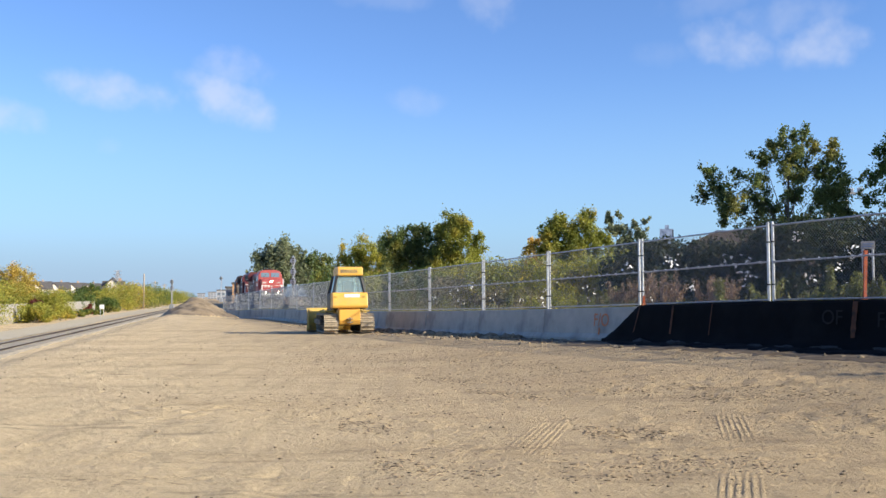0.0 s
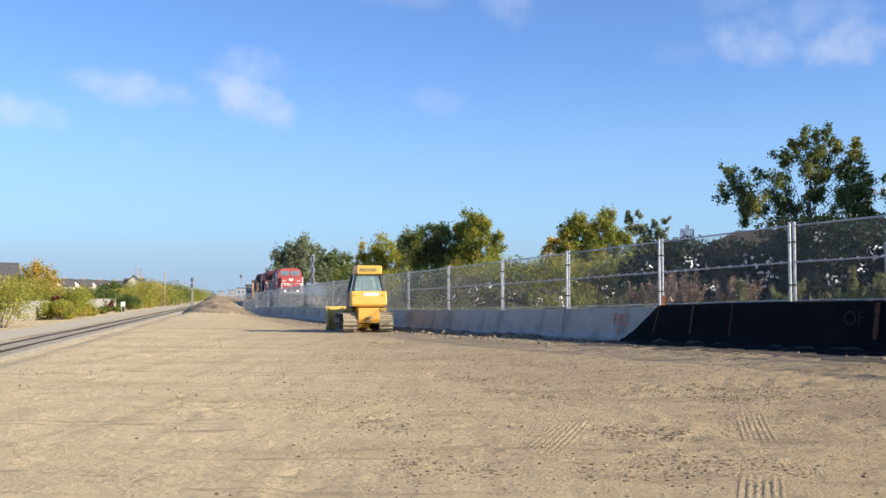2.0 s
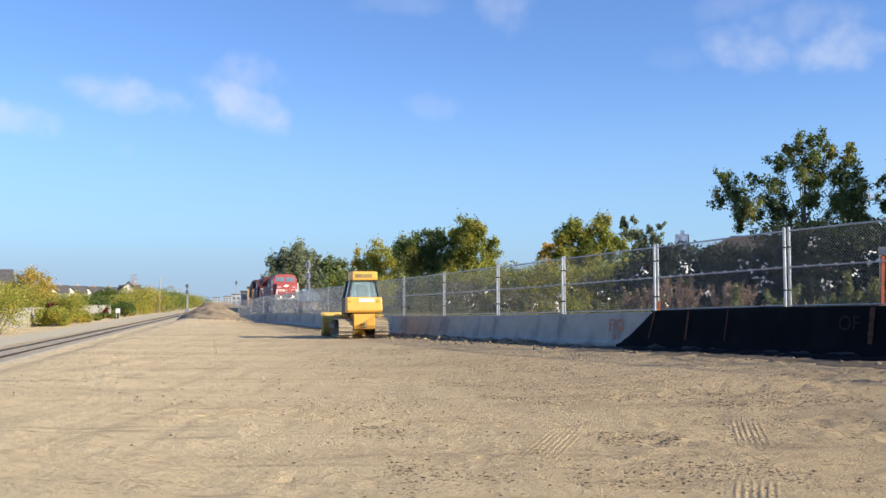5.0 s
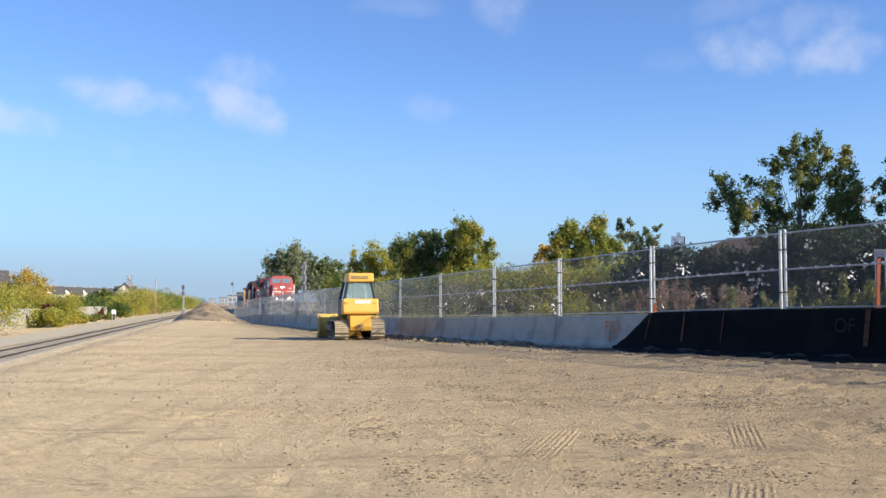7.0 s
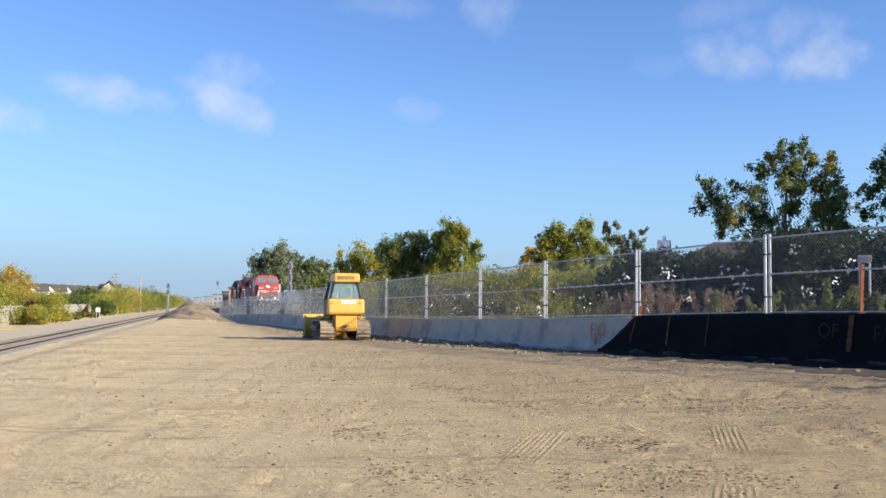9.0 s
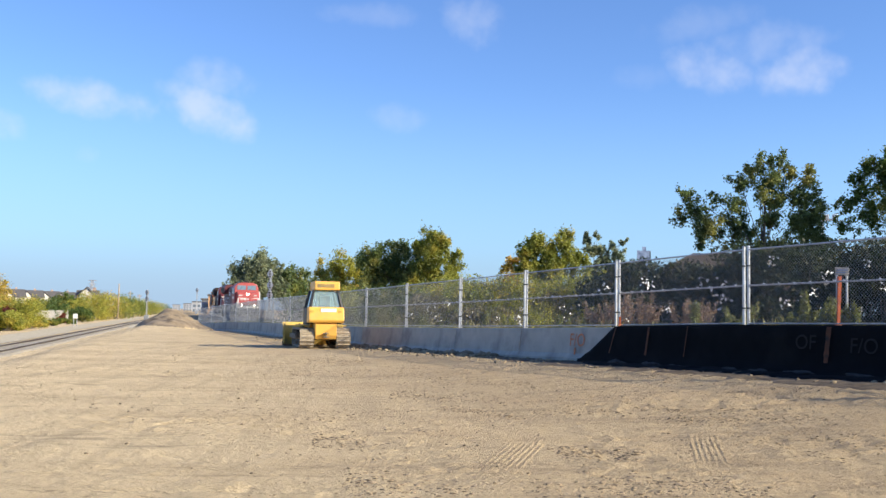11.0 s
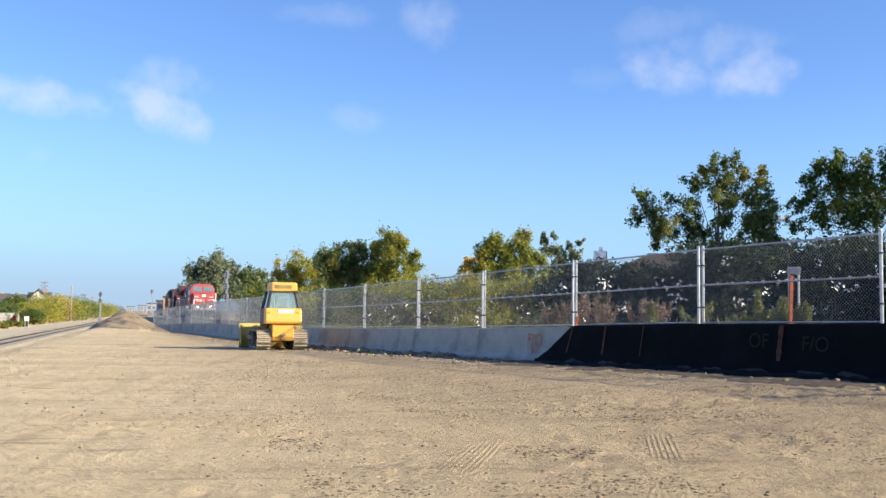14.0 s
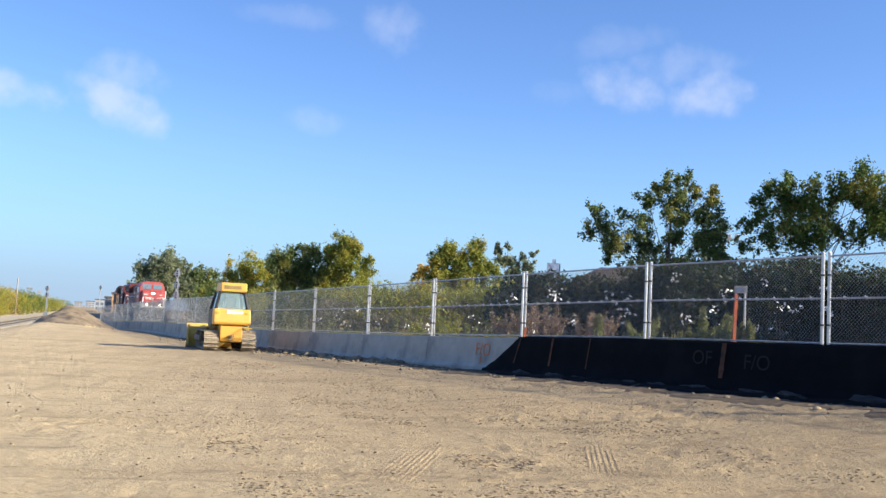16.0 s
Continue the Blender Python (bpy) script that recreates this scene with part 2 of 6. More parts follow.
CONCRETE = material("barrier_concrete", (0.34, 0.325, 0.285), (0.45, 0.43, 0.38), 1.6, 0.85, bump=0.2, bump_scale=30, spots=((0.2, 0.195, 0.185), 1.1, 0.7))
CONCRETE_DIRTY = material("dirty_concrete", (0.3, 0.27, 0.24), (0.46, 0.44, 0.41), 2.2, 0.9, bump=0.3, bump_scale=30, spots=((0.2, 0.18, 0.15), 2, 0.6))
CLOTH = material("black_silt_cloth", (0.0022, 0.0025, 0.0035), (0.0045, 0.005, 0.0065), 3, 0.9, bump=0.3, bump_scale=25, spots=((0.011, 0.0105, 0.011), 1.3, 0.5))
CLOTH.node_tree.nodes["Principled BSDF"].inputs["Specular IOR Level"].default_value = 0.15
STEEL = material("galvanised_steel", (0.42, 0.43, 0.45), (0.62, 0.63, 0.65), 9, 0.42, 0.75, spots=((0.3, 0.3, 0.3), 6, 0.4))
WIRE = material("galvanised_wire", (0.24, 0.245, 0.25), (0.36, 0.365, 0.37), 9, 0.6, 0.3)
BAND = material("black_clamp", (0.02, 0.02, 0.02), (0.04, 0.04, 0.04), 9, 0.5)
ORANGE_PAINT = material("orange_spray_paint", (0.5, 0.17, 0.08), (0.62, 0.22, 0.1), 9, 0.8, spots=((0.36, 0.27, 0.22), 9, 0.55))
FADED_PAINT = material("faded_orange_paint", (0.055, 0.021, 0.01), (0.11, 0.04, 0.017), 9, 0.85, spots=((0.02, 0.016, 0.014), 6, 0.95))
YELLOW = material("yellow_machine_paint", (0.72, 0.37, 0.06), (0.8, 0.44, 0.08), 2, 0.42, spots=((0.5, 0.34, 0.12), 2.5, 0.45))
YELLOW_DIRTY = material("dusty_yellow_paint", (0.5, 0.34, 0.08), (0.68, 0.46, 0.1), 3, 0.7, spots=((0.32, 0.24, 0.14), 2.5, 0.8))
BLACK = material("black_machine_paint", (0.012, 0.012, 0.014), (0.03, 0.03, 0.032), 4, 0.5)
GREASE = material("muddy_steel", (0.13, 0.1, 0.075), (0.34, 0.27, 0.19), 5, 0.85, 0.1, bump=0.4, bump_scale=30, spots=((0.4, 0.32, 0.23), 3, 0.7))
SHOE = material("track_shoe", (0.3, 0.24, 0.17), (0.48, 0.4, 0.29), 7, 0.85, bump=0.3, spots=((0.14, 0.11, 0.08), 5, 0.7))
GLASS = glass_material("cab_glass", (0.05, 0.07, 0.08))
WHITE = material("white_paint", (0.68, 0.68, 0.67), (0.82, 0.82, 0.8), 4, 0.6, spots=((0.5, 0.48, 0.44), 3, 0.4))
RED = material("red_locomotive_paint", (0.33, 0.06, 0.058), (0.43, 0.095, 0.09), 1.2, 0.5, spots=((0.25, 0.05, 0.045), 1.5, 0.5))
MAROON = material("weathered_maroon_paint", (0.085, 0.014, 0.017), (0.15, 0.026, 0.028), 0.8, 0.55, spots=((0.06, 0.03, 0.03), 0.7, 0.6), stretch=(1, 1, 0.4))
SOOT = material("sooty_brown_paint", (0.035, 0.024, 0.022), (0.09, 0.05, 0.045), 0.9, 0.7, spots=((0.12, 0.1, 0.09), 0.9, 0.4), stretch=(1, 1, 0.4))
UNDER = material("black_underframe", (0.012, 0.011, 0.011), (0.045, 0.04, 0.036), 3, 0.8)
HOPPER = material("grey_hopper_paint", (0.14, 0.14, 0.145), (0.25, 0.25, 0.255), 0.6, 0.6, spots=((0.15, 0.1, 0.075), 0.9, 0.6), stretch=(1, 1, 0.3))
BOXORANGE = material("orange_car_paint", (0.5, 0.15, 0.04), (0.62, 0.22, 0.06), 2, 0.6)
CABGLASS = glass_material("locomotive_glass", (0.16, 0.24, 0.32))
HEADLIGHT = lamp_material("lit_headlight", (1.0, 0.9, 0.7), 7)
BARK = material("tree_bark", (0.07, 0.055, 0.042), (0.17, 0.14, 0.11), 5, 0.9, bump=0.5, stretch=(1, 1, 0.2))
BARK_PALE = material("pale_bark", (0.2, 0.17, 0.14), (0.38, 0.33, 0.28), 5, 0.9, bump=0.5, stretch=(1, 1, 0.2))
LEAF_DARK = leaf_material("dark_green_leaf", (0.066, 0.105, 0.04), (0.205, 0.26, 0.078), (0.45, 0.39, 0.095))
LEAF_MID = leaf_material("green_leaf", (0.06, 0.11, 0.026), (0.16, 0.22, 0.045), (0.42, 0.35, 0.065))
LEAF_YELLOW = leaf_material("yellow_green_leaf", (0.23, 0.255, 0.042), (0.46, 0.43, 0.068), (0.61, 0.41, 0.075))
LEAF_OLIVE = leaf_material("olive_leaf", (0.125, 0.16, 0.036), (0.42, 0.42, 0.072), (0.56, 0.44, 0.08))
LEAF_GOLD = leaf_material("autumn_leaf", (0.36, 0.28, 0.062), (0.6, 0.45, 0.09), (0.7, 0.36, 0.09))
LEAF_GREY = leaf_material("grey_green_leaf", (0.14, 0.175, 0.1), (0.3, 0.335, 0.19), (0.39, 0.4, 0.24))
LEAF_RED = leaf_material("red_leaf", (0.15, 0.035, 0.03), (0.24, 0.06, 0.045), (0.28, 0.11, 0.05))
# green taken down to near black for the thicket's shaded side
SHADED_SHRUB = leaf_material("shaded_shrub_leaf", (0.013, 0.026, 0.009), (0.036, 0.053, 0.017), (0.075, 0.075, 0.022))
DRY_WEED = leaf_material("dry_weed", (0.2, 0.13, 0.085), (0.36, 0.25, 0.17), (0.16, 0.09, 0.06))
GRASS = leaf_material("grass_blade", (0.13, 0.15, 0.04), (0.27, 0.27, 0.085), (0.36, 0.3, 0.13))
PALE_SCRUB = leaf_material("pale_scrub", (0.17, 0.16, 0.085), (0.34, 0.3, 0.17), (0.42, 0.33, 0.2))
PETAL = material("white_flower", (0.7, 0.7, 0.68), (0.82, 0.82, 0.8), 9, 0.6)
WOOD_GREY = material("grey_fence_board", (0.24, 0.22, 0.2), (0.42, 0.4, 0.37), 4, 0.85, stretch=(3, 3, 0.5), bump=0.3)
POLE_WOOD = material("pole_wood", (0.32, 0.25, 0.17), (0.5, 0.4, 0.28), 4, 0.85, stretch=(4, 4, 0.3), bump=0.3)
SHINGLE = material("roof_shingle", (0.06, 0.055, 0.055), (0.13, 0.12, 0.115), 2, 0.9, bump=0.4)
SHINGLE_BROWN = material("brown_roof_shingle", (0.035, 0.026, 0.022), (0.075, 0.054, 0.045), 2, 0.9, bump=0.4)
SIDING = material("pale_siding", (0.52, 0.48, 0.43), (0.66, 0.62, 0.57), 1.5, 0.8)
BRICK = material("tan_brick", (0.3, 0.2, 0.15), (0.44, 0.33, 0.26), 2, 0.9, spots=((0.25, 0.17, 0.13), 3, 0.5))
FAR_WALL = material("far_building_wall", (0.28, 0.29, 0.32), (0.38, 0.39, 0.42), 0.2, 0.8)
ORANGE_WALL = material("orange_tan_brick", (0.42, 0.24, 0.13), (0.58, 0.36, 0.21), 0.4, 0.85)
PALE_GRAVEL = material("bright_pale_gravel", (0.5, 0.47, 0.41), (0.68, 0.65, 0.58), 3, 0.95, bump=0.6, bump_scale=14)
FAR_GLASS = glass_material("far_window", (0.12, 0.15, 0.19), 0.15)
SIGN_RED = material("red_sign_face", (0.55, 0.06, 0.05), (0.65, 0.09, 0.07), 3, 0.5)
SIGN_GREY = material("grey_sign_face", (0.08, 0.115, 0.2), (0.25, 0.33, 0.5), 1.3, 0.5, detail=2)
CABSEE = glass_material("clear_cab_glass", (0.58, 0.74, 0.78), 0.03)
CABSEE.node_tree.nodes["Principled BSDF"].inputs["Transmission Weight"].default_value = 0.85
GHOST_PAINT = material("nearly_worn_paint", (0.0065, 0.006, 0.0065), (0.011, 0.0095, 0.0095), 9, 0.9)
STAKE_PAINT = material("stake_paint", (0.3, 0.06, 0.02), (0.45, 0.1, 0.03), 9, 0.8, spots=((0.12, 0.05, 0.03), 6, 0.8))
YARD_BALLAST = material("pale_yard_ballast", (0.2, 0.175, 0.14), (0.4, 0.35, 0.27), 4, 0.95, bump=0.9, bump_scale=12, spots=((0.46, 0.37, 0.24), 0.5, 0.6))
# dusty soil, its colour darkened for the shade under the barrier
SHADED_DUST = material("shaded_dust_on_cloth", (0.014, 0.013, 0.013), (0.05, 0.046, 0.042), 2.5, 0.95, bump=0.6, bump_scale=20)
# soil darkened to stand for the barrier's cast shade at its foot
SHADE_SOIL = material("barrier_shade_soil", (0.05, 0.037, 0.025), (0.14, 0.1, 0.065), 2.2, 0.95, bump=1.0, bump_scale=9, spots=((0.24, 0.18, 0.115), 2.8, 0.6), detail=10)
PILE_SOIL = material("piled_brown_soil", (0.13, 0.096, 0.064), (0.31, 0.24, 0.16), 0.8, 0.95, bump=1.0, bump_scale=3, spots=((0.085, 0.062, 0.042), 0.9, 0.85), detail=12)
EMBLEM = material("worn_white_emblem", (0.4, 0.36, 0.35), (0.55, 0.5, 0.49), 5, 0.6, spots=((0.35, 0.1, 0.1), 4, 0.7))
CRUMB = material("soil_crumb", (0.13, 0.096, 0.064), (0.33, 0.25, 0.16), 3, 0.95, bump=0.5, bump_scale=30, island=0.35)


# ---- building helpers ----
def thing(name, m=None, label="", category="", group="", kind=""):
    ob = new(name)
    ob.empty_display_size = 0.2
    if m is not None:
        ob.matrix_world = m
    return tagged(ob, label, category, group, kind)


def part(name, bm, mat, parent=None, label=""):
    """Links a bmesh as one mesh object under a thing or a part."""
    me = bpy.data.meshes.new(name)
    bm.to_mesh(me)
    bm.free()
    me.materials.append(mat)
    ob = new(name, me)
    ob.parent = parent
    return tagged(ob, label) if label else ob


def mesh_ob(name, verts, faces, mat, parent=None, label=""):
    me = bpy.data.meshes.new(name)
    me.from_pydata(verts, [], faces)
    me.materials.append(mat)
    ob = new(name, me)
    ob.parent = parent
    return tagged(ob, label) if label else ob


def box(bm, x0, x1, y0, y1, z0, z1, bevel=0.0, m=None):
    made = bmesh.ops.create_cube(bm, size=1.0)["verts"]
    for v in made:
        v.co = Vector(((x0 + x1) / 2 + v.co.x * (x1 - x0), (y0 + y1) / 2 + v.co.y * (y1 - y0), (z0 + z1) / 2 + v.co.z * (z1 - z0)))
    if bevel:
        edges = list({e for v in made for e in v.link_edges})
        r = bmesh.ops.bevel(bm, geom=edges, offset=bevel, segments=2, affect="EDGES", profile=0.5)
        made = list({v for f in r["faces"] for v in f.verts} | {v for v in made if v.is_valid})
    if m is not None:
        bmesh.ops.transform(bm, matrix=m, verts=made)
    return made


def boxes(*specs, bevel=0.0):
    bm = bmesh.new()
    for s in specs:
        box(bm, *s, bevel=bevel)
    return bm


def prism(profile, x0, x1, bevel=0.0, axis="x"):
    """A solid whose outline (pairs of y, z) runs from x0 to x1."""
    bm = bmesh.new()
    ends = []
    for x in (x0, x1):
        ends.append([bm.verts.new((x, a, b) if axis == "x" else (a, x, b)) for a, b in profile])
    n = len(profile)
    bm.faces.new(ends[0])
    bm.faces.new(ends[1][::-1])
    for i in range(n):
        bm.faces.new((ends[0][i], ends[1][i], ends[1][(i + 1) % n], ends[0][(i + 1) % n]))
    bmesh.ops.recalc_face_normals(bm, faces=bm.faces)
    if bevel:
        bmesh.ops.bevel(bm, geom=list(bm.edges), offset=bevel, segments=2, affect="EDGES", profile=0.5)
    return bm


def rod(bm, a, b, r0, r1=None, sides=8):
    a, b = Vector(a), Vector(b)
    way = b - a
    turn = way.to_track_quat("Z", "Y").to_matrix().to_4x4()
    bmesh.ops.create_cone(bm, cap_ends=True, segments=sides, radius1=r0, radius2=r0 if r1 is None else r1, depth=way.length,
                          matrix=Matrix.Translation((a + b) / 2) @ turn)


def rods(pairs, r, sides=8):
    bm = bmesh.new()
    for a, b in pairs:
        rod(bm, a, b, r, sides=sides)
    return bm


def smooth(a, b, v):
    t = np.clip((np.asarray(v, float) - a) / (b - a), 0, 1)
    return t * t * (3 - 2 * t)


TABLES = {}


def lattice(x, y, size, seed):
    """Smooth value noise between -1 and 1."""
    if seed not in TABLES:
        TABLES[seed] = np.random.RandomState(seed).uniform(-1, 1, (256, 256))
    table = TABLES[seed]
    u, v = np.asarray(x) / size, np.asarray(y) / size
    i, j = np.floor(u).astype(int), np.floor(v).astype(int)
    fu, fv = u - i, v - j
    fu, fv = fu * fu * (3 - 2 * fu), fv * fv * (3 - 2 * fv)
    i, j, i1, j1 = i % 256, j % 256, (i + 1) % 256, (j + 1) % 256
    return (table[i, j] * (1 - fu) + table[i1, j] * fu) * (1 - fv) + (table[i, j1] * (1 - fu) + table[i1, j1] * fu) * fv


# ---- the plan ----
def fence_x(y):
    """The barrier's line."""
    y = np.minimum(np.asarray(y, float), 112)
    d = y - 45
    return -2.204 - 0.3475 * d + 0.001986 * d ** 2 - 2.658e-5 * d ** 3


def barrier_top(y):
    y = np.asarray(y, float)
    d = np.minimum(y, 112) - 45
    return 0.899 - 0.01331 * d + 2.673e-4 * d ** 2 - 4.42e-6 * d ** 3 - 0.018 * np.maximum(0, 22 - y)


def old_track_x(y):
    """The middle of the single track along the far side of the yard."""
    return -25.2 - 0.213 * (np.asarray(y, float) - 58.2)


def main_track_x(y):
    """The middle of the track behind the fence."""
    y = np.asarray(y, float)
    d = np.clip(y - 145, 0, 55)
    return 8.96 - 0.309 * (y - 30.9) + 0.119 * (d ** 2 / 110 + np.maximum(0, y - 200))


RAIL_Z = 0.5
LOW_Z = -1.3
MOUND = (-22.6, 93.0)


def mound_reach(x, y):
    """0 at the middle of the soil mound, 1 at its uneven foot."""
    dx, dy = x - MOUND[0] + 0.1 * (y - MOUND[1]), (y - MOUND[1]) / 7
    dx = np.where(dx < 0, dx / 3.5, dx / 3.4)
    return np.sqrt(dx ** 2 + dy ** 2) * (1 + 0.1 * lattice(x, y, 1.9, 15))


def ground_z(x, y):
    x, y = np.asarray(x, float), np.asarray(y, float)
    inside = fence_x(y) - x
    yard = (barrier_top(y) - 0.91 - 0.08 * (1 - smooth(22, 34, y))) * (1 - smooth(0.3, 9.0, inside))
    drop = LOW_Z * (1 - smooth(2.2, 8.0, x - old_track_x(y)))
    near = smooth(3, 14, inside)
    rough = 0.012 * lattice(x, y, 3.1, 1) + 0.01 * lattice(x, y, 0.9, 2) + 0.018 * lattice(x, y, 0.33, 3) * (0.6 + 0.6 * lattice(x, y, 4.0, 9))
    torn = smooth(-0.15, 0.55, lattice(x * 0.7 + 0.15 * y, y * 1.6, 2.4, 16))
    # the crust lies flat where a track has pressed it
    for mark_x, mark_y in ((3.57, 11.9), (1.17, 11.25), (2.52, 8.2)):
        pressed = smooth(0.8, 1.5, np.hypot((x - mark_x) / 0.6, (y - mark_y) / 1.1))
        torn, rough = torn * pressed, rough * (0.3 + 0.7 * pressed)
    rough = rough + (0.002 + 0.023 * torn) * lattice(x, y, 0.17, 17) + 0.012 * torn * lattice(x, y, 0.09, 18)
    # ruts along the yard
    along = x + 0.33 * y
    ruts = 0.02 * lattice(along * 3.0, y * 0.25, 1.0, 4) * near
    front = yard + drop + (rough + ruts * 0.4) * (1 - smooth(60, 130, y) * 0.5)
    bank = barrier_top(y) - 0.12 + 0.1 * lattice(x, y, 1.7, 5)
    far_bank = RAIL_Z - 0.45 + 0.15 * lattice(x, y, 3.0, 6)
    back = bank + (far_bank - bank) * smooth(1.5, 5.5, -inside)
    side = smooth(-0.34, -0.14, inside)
    z = back * (1 - side) + front * side
    r = mound_reach(x, y)
    lumps = 1 + 0.1 * lattice(x, y, 2.3, 7) + 0.12 * lattice(x, y, 0.9, 8)
    pile = np.clip(1.08 - 1.08 * r, 0, 1) ** 0.9 * 1.5 * lumps + smooth(1.0, 0.75, r) * (0.13 * lattice(x, y, 0.8, 10) + 0.1 * lattice(x * 1.3, y, 0.45, 19))
    return z + pile * side


def spread(stops):
    """Coordinates with a step of their own between each pair of stops."""
    out = []
    for (a, step), (b, _) in zip(stops, stops[1:]):
        out += list(np.arange(a, b - 1e-6, step))
    return np.array(out + [stops[-1][0]])


def build_ground():
    xs = spread([(-3000, 600), (-600, 100), (-200, 10), (-60, 1.0), (-28, 0.24), (-17.5, 0.35), (-14, 0.14), (-5, 0.075), (8, 0.12), (18, 0.5), (40, 5), (100, 50), (400, 400), (3000, 0)])
    ys = spread([(-300, 50), (-50, 5), (0, 0.5), (5, 0.07), (18, 0.12), (30, 0.25), (60, 0.6), (84, 0.22), (103, 0.6), (120, 4), (300, 50), (600, 300), (4200, 0)])
    gx, gy = np.meshgrid(xs, ys)
    gz = ground_z(gx, gy)
    verts = np.stack([gx.ravel(), gy.ravel(), gz.ravel()], 1)
    n, m = len(xs), len(ys)
    a = (np.arange(m - 1)[:, None] * n + np.arange(n - 1)[None, :]).ravel()
    faces = np.stack([a, a + 1, a + n + 1, a + n], 1)
    me = bpy.data.meshes.new("ground")
    me.vertices.add(len(verts))
    me.vertices.foreach_set("co", verts.ravel())
    me.loops.add(faces.size)
    me.loops.foreach_set("vertex_index", faces.ravel())
    me.polygons.add(len(faces))
    me.polygons.foreach_set("loop_start", np.arange(len(faces)) * 4)
    me.polygons.foreach_set("use_smooth", np.ones(len(faces), bool))
    me.update(calc_edges=True)
    me.materials.append(SOIL)
    me.materials.append(PILE_SOIL)
    centre = verts[faces].mean(1)
    pile = mound_reach(centre[:, 0], centre[:, 1]) < 0.97
    me.polygons.foreach_set("material_index", (pile & (centre[:, 0] < fence_x(centre[:, 1]) - 0.3)).astype(np.int32))
    tagged(new("ground", me), "packed tan and brown soil yard with ruts", "ground", kind="structure")


build_ground()


# ---- concrete barriers and the fence on them ----
POSTS = [8.8, 13.2, 17.54, 21.68, 25.95, 30.4, 34.85, 39.97, 45.28, 51.1, 57.2, 63.5, 70.4, 77.2, 84.0, 91.0, 98.0, 105.0, 112.0]
ENDS = [Vector((float(fence_x(y)), y, float(barrier_top(y)))) for y in POSTS]


def frame_between(a, b):
    """A pose at a, with x along the line to b and y towards the tracks."""
    along = (b - a)
    turn = math.degrees(math.atan2(along.y, along.x))
    return pose(a.x, a.y, a.z, 0, 0, turn), along.xy.length, along.z


def sheared(bm, length, rise):
    for v in bm.verts:
        v.co.z += rise * v.co.x / length


def concrete_barrier(a, b, covered):
    m, length, rise = frame_between(a, b)
    ob = thing("concrete_barrier", m, "dirty grey precast concrete barrier" + (" under black cloth" if covered else ", lightly stained"),
               "barrier", "barriers along the fence")
    # local y points away from the yard after the turn: the face is at +y
    prof = [(-0.3, -1.15), (0.3, -1.15), (0.3, -0.84), (0.2, -0.72), (0.14, -0.02), (0.12, 0), (-0.12, 0), (-0.14, -0.02), (-0.2, -0.72), (-0.3, -0.84)]
    bm = prism(prof, 0.012, length - 0.012)
    bmesh.ops.subdivide_edges(bm, edges=[e for e in bm.edges if abs(e.verts[0].co.x - e.verts[1].co.x) > 1], cuts=10)
    for v in bm.verts:
        if v.co.z > -0.1:
            v.co.z += 0.012 * noise.noise(Vector((v.co.x * 2, v.co.y * 3, a.y)))
    sheared(bm, length, rise)
    part("body", bm, CONCRETE_DIRTY if covered else CONCRETE, ob)
    return ob


def chain_link(length, height, step=0.075, r=0.0028):
    """Straight wires that cross at a slant, cut to the panel."""
    verts, faces = [], []
    for sign in (1, -1):
        c = -height
        while c < length:
            if sign > 0:
                x0, x1 = max(0.0, c), min(length, c + height)
                p, q = (x0, x0 - c), (x1, x1 - c)
            else:
                x0, x1 = max(0.0, c), min(length, c + height)
                p, q = (x0, height - (x0 - c)), (x1, height - (x1 - c))
            if x1 - x0 > 0.02:
                k = len(verts)
                for s, t in (p, q):
                    verts += [(s - r, sign * r, t), (s + r, sign * r + r, t), (s + r, sign * r - r, t)]
                faces += [(k, k + 1, k + 4, k + 3), (k + 1, k + 2, k + 5, k + 4), (k + 2, k, k + 3, k + 5)]
            c += step
    return verts, faces


FENCE_H = 1.72


def fence_panel(a, b):
    m, length, rise = frame_between(a, b)
    ob = thing("fence_panel", m, "galvanised chain-link fence panel standing on a concrete barrier", "fence", "fence panels")
    for x in (0.07, length - 0.07):
        bm = bmesh.new()
        z = rise * x / length
        rod(bm, (x, 0, z), (x, 0, z + FENCE_H + 0.03), 0.034, sides=10)
        bmesh.ops.create_uvsphere(bm, u_segments=8, v_segments=4, radius=0.04, matrix=pose(x, 0, z + FENCE_H + 0.03))
        post = part("post", bm, STEEL, ob)
        if a.y < 60:
            for h in (0.38, 1.32):
                bm = bmesh.new()
                rod(bm, (x, 0, z + h), (x, 0, z + h + 0.035), 0.05, sides=10)
                part("clamp", bm, BAND, post, "black clamp")
    for h, name in ((0.06, "bottom_rail"), (0.9, "middle_rail"), (FENCE_H - 0.02, "top_rail")):
        bm = bmesh.new()
        rod(bm, (0.08, 0, h + rise * 0.08 / length), (length - 0.08, 0, h + rise), 0.018, sides=8)
        if name == "middle_rail" and a.y < 40:
            for k in range(int(length / 0.42)):
                x = 0.3 + k * 0.42
                rod(bm, (x, -0.02, h + rise * x / length - 0.012), (x + 0.05, 0.02, h + rise * x / length + 0.02), 0.03, sides=6)
        part(name, bm, STEEL, ob)
    verts, faces = chain_link(length - 0.2, FENCE_H - 0.06)
    verts = [(x + 0.1, y + 0.025, z + 0.04 + rise * (x + 0.1) / length) for x, y, z in verts]
    mesh_ob("wire_mesh", verts, faces, WIRE, ob, "diamond-pattern wire mesh")
    return ob


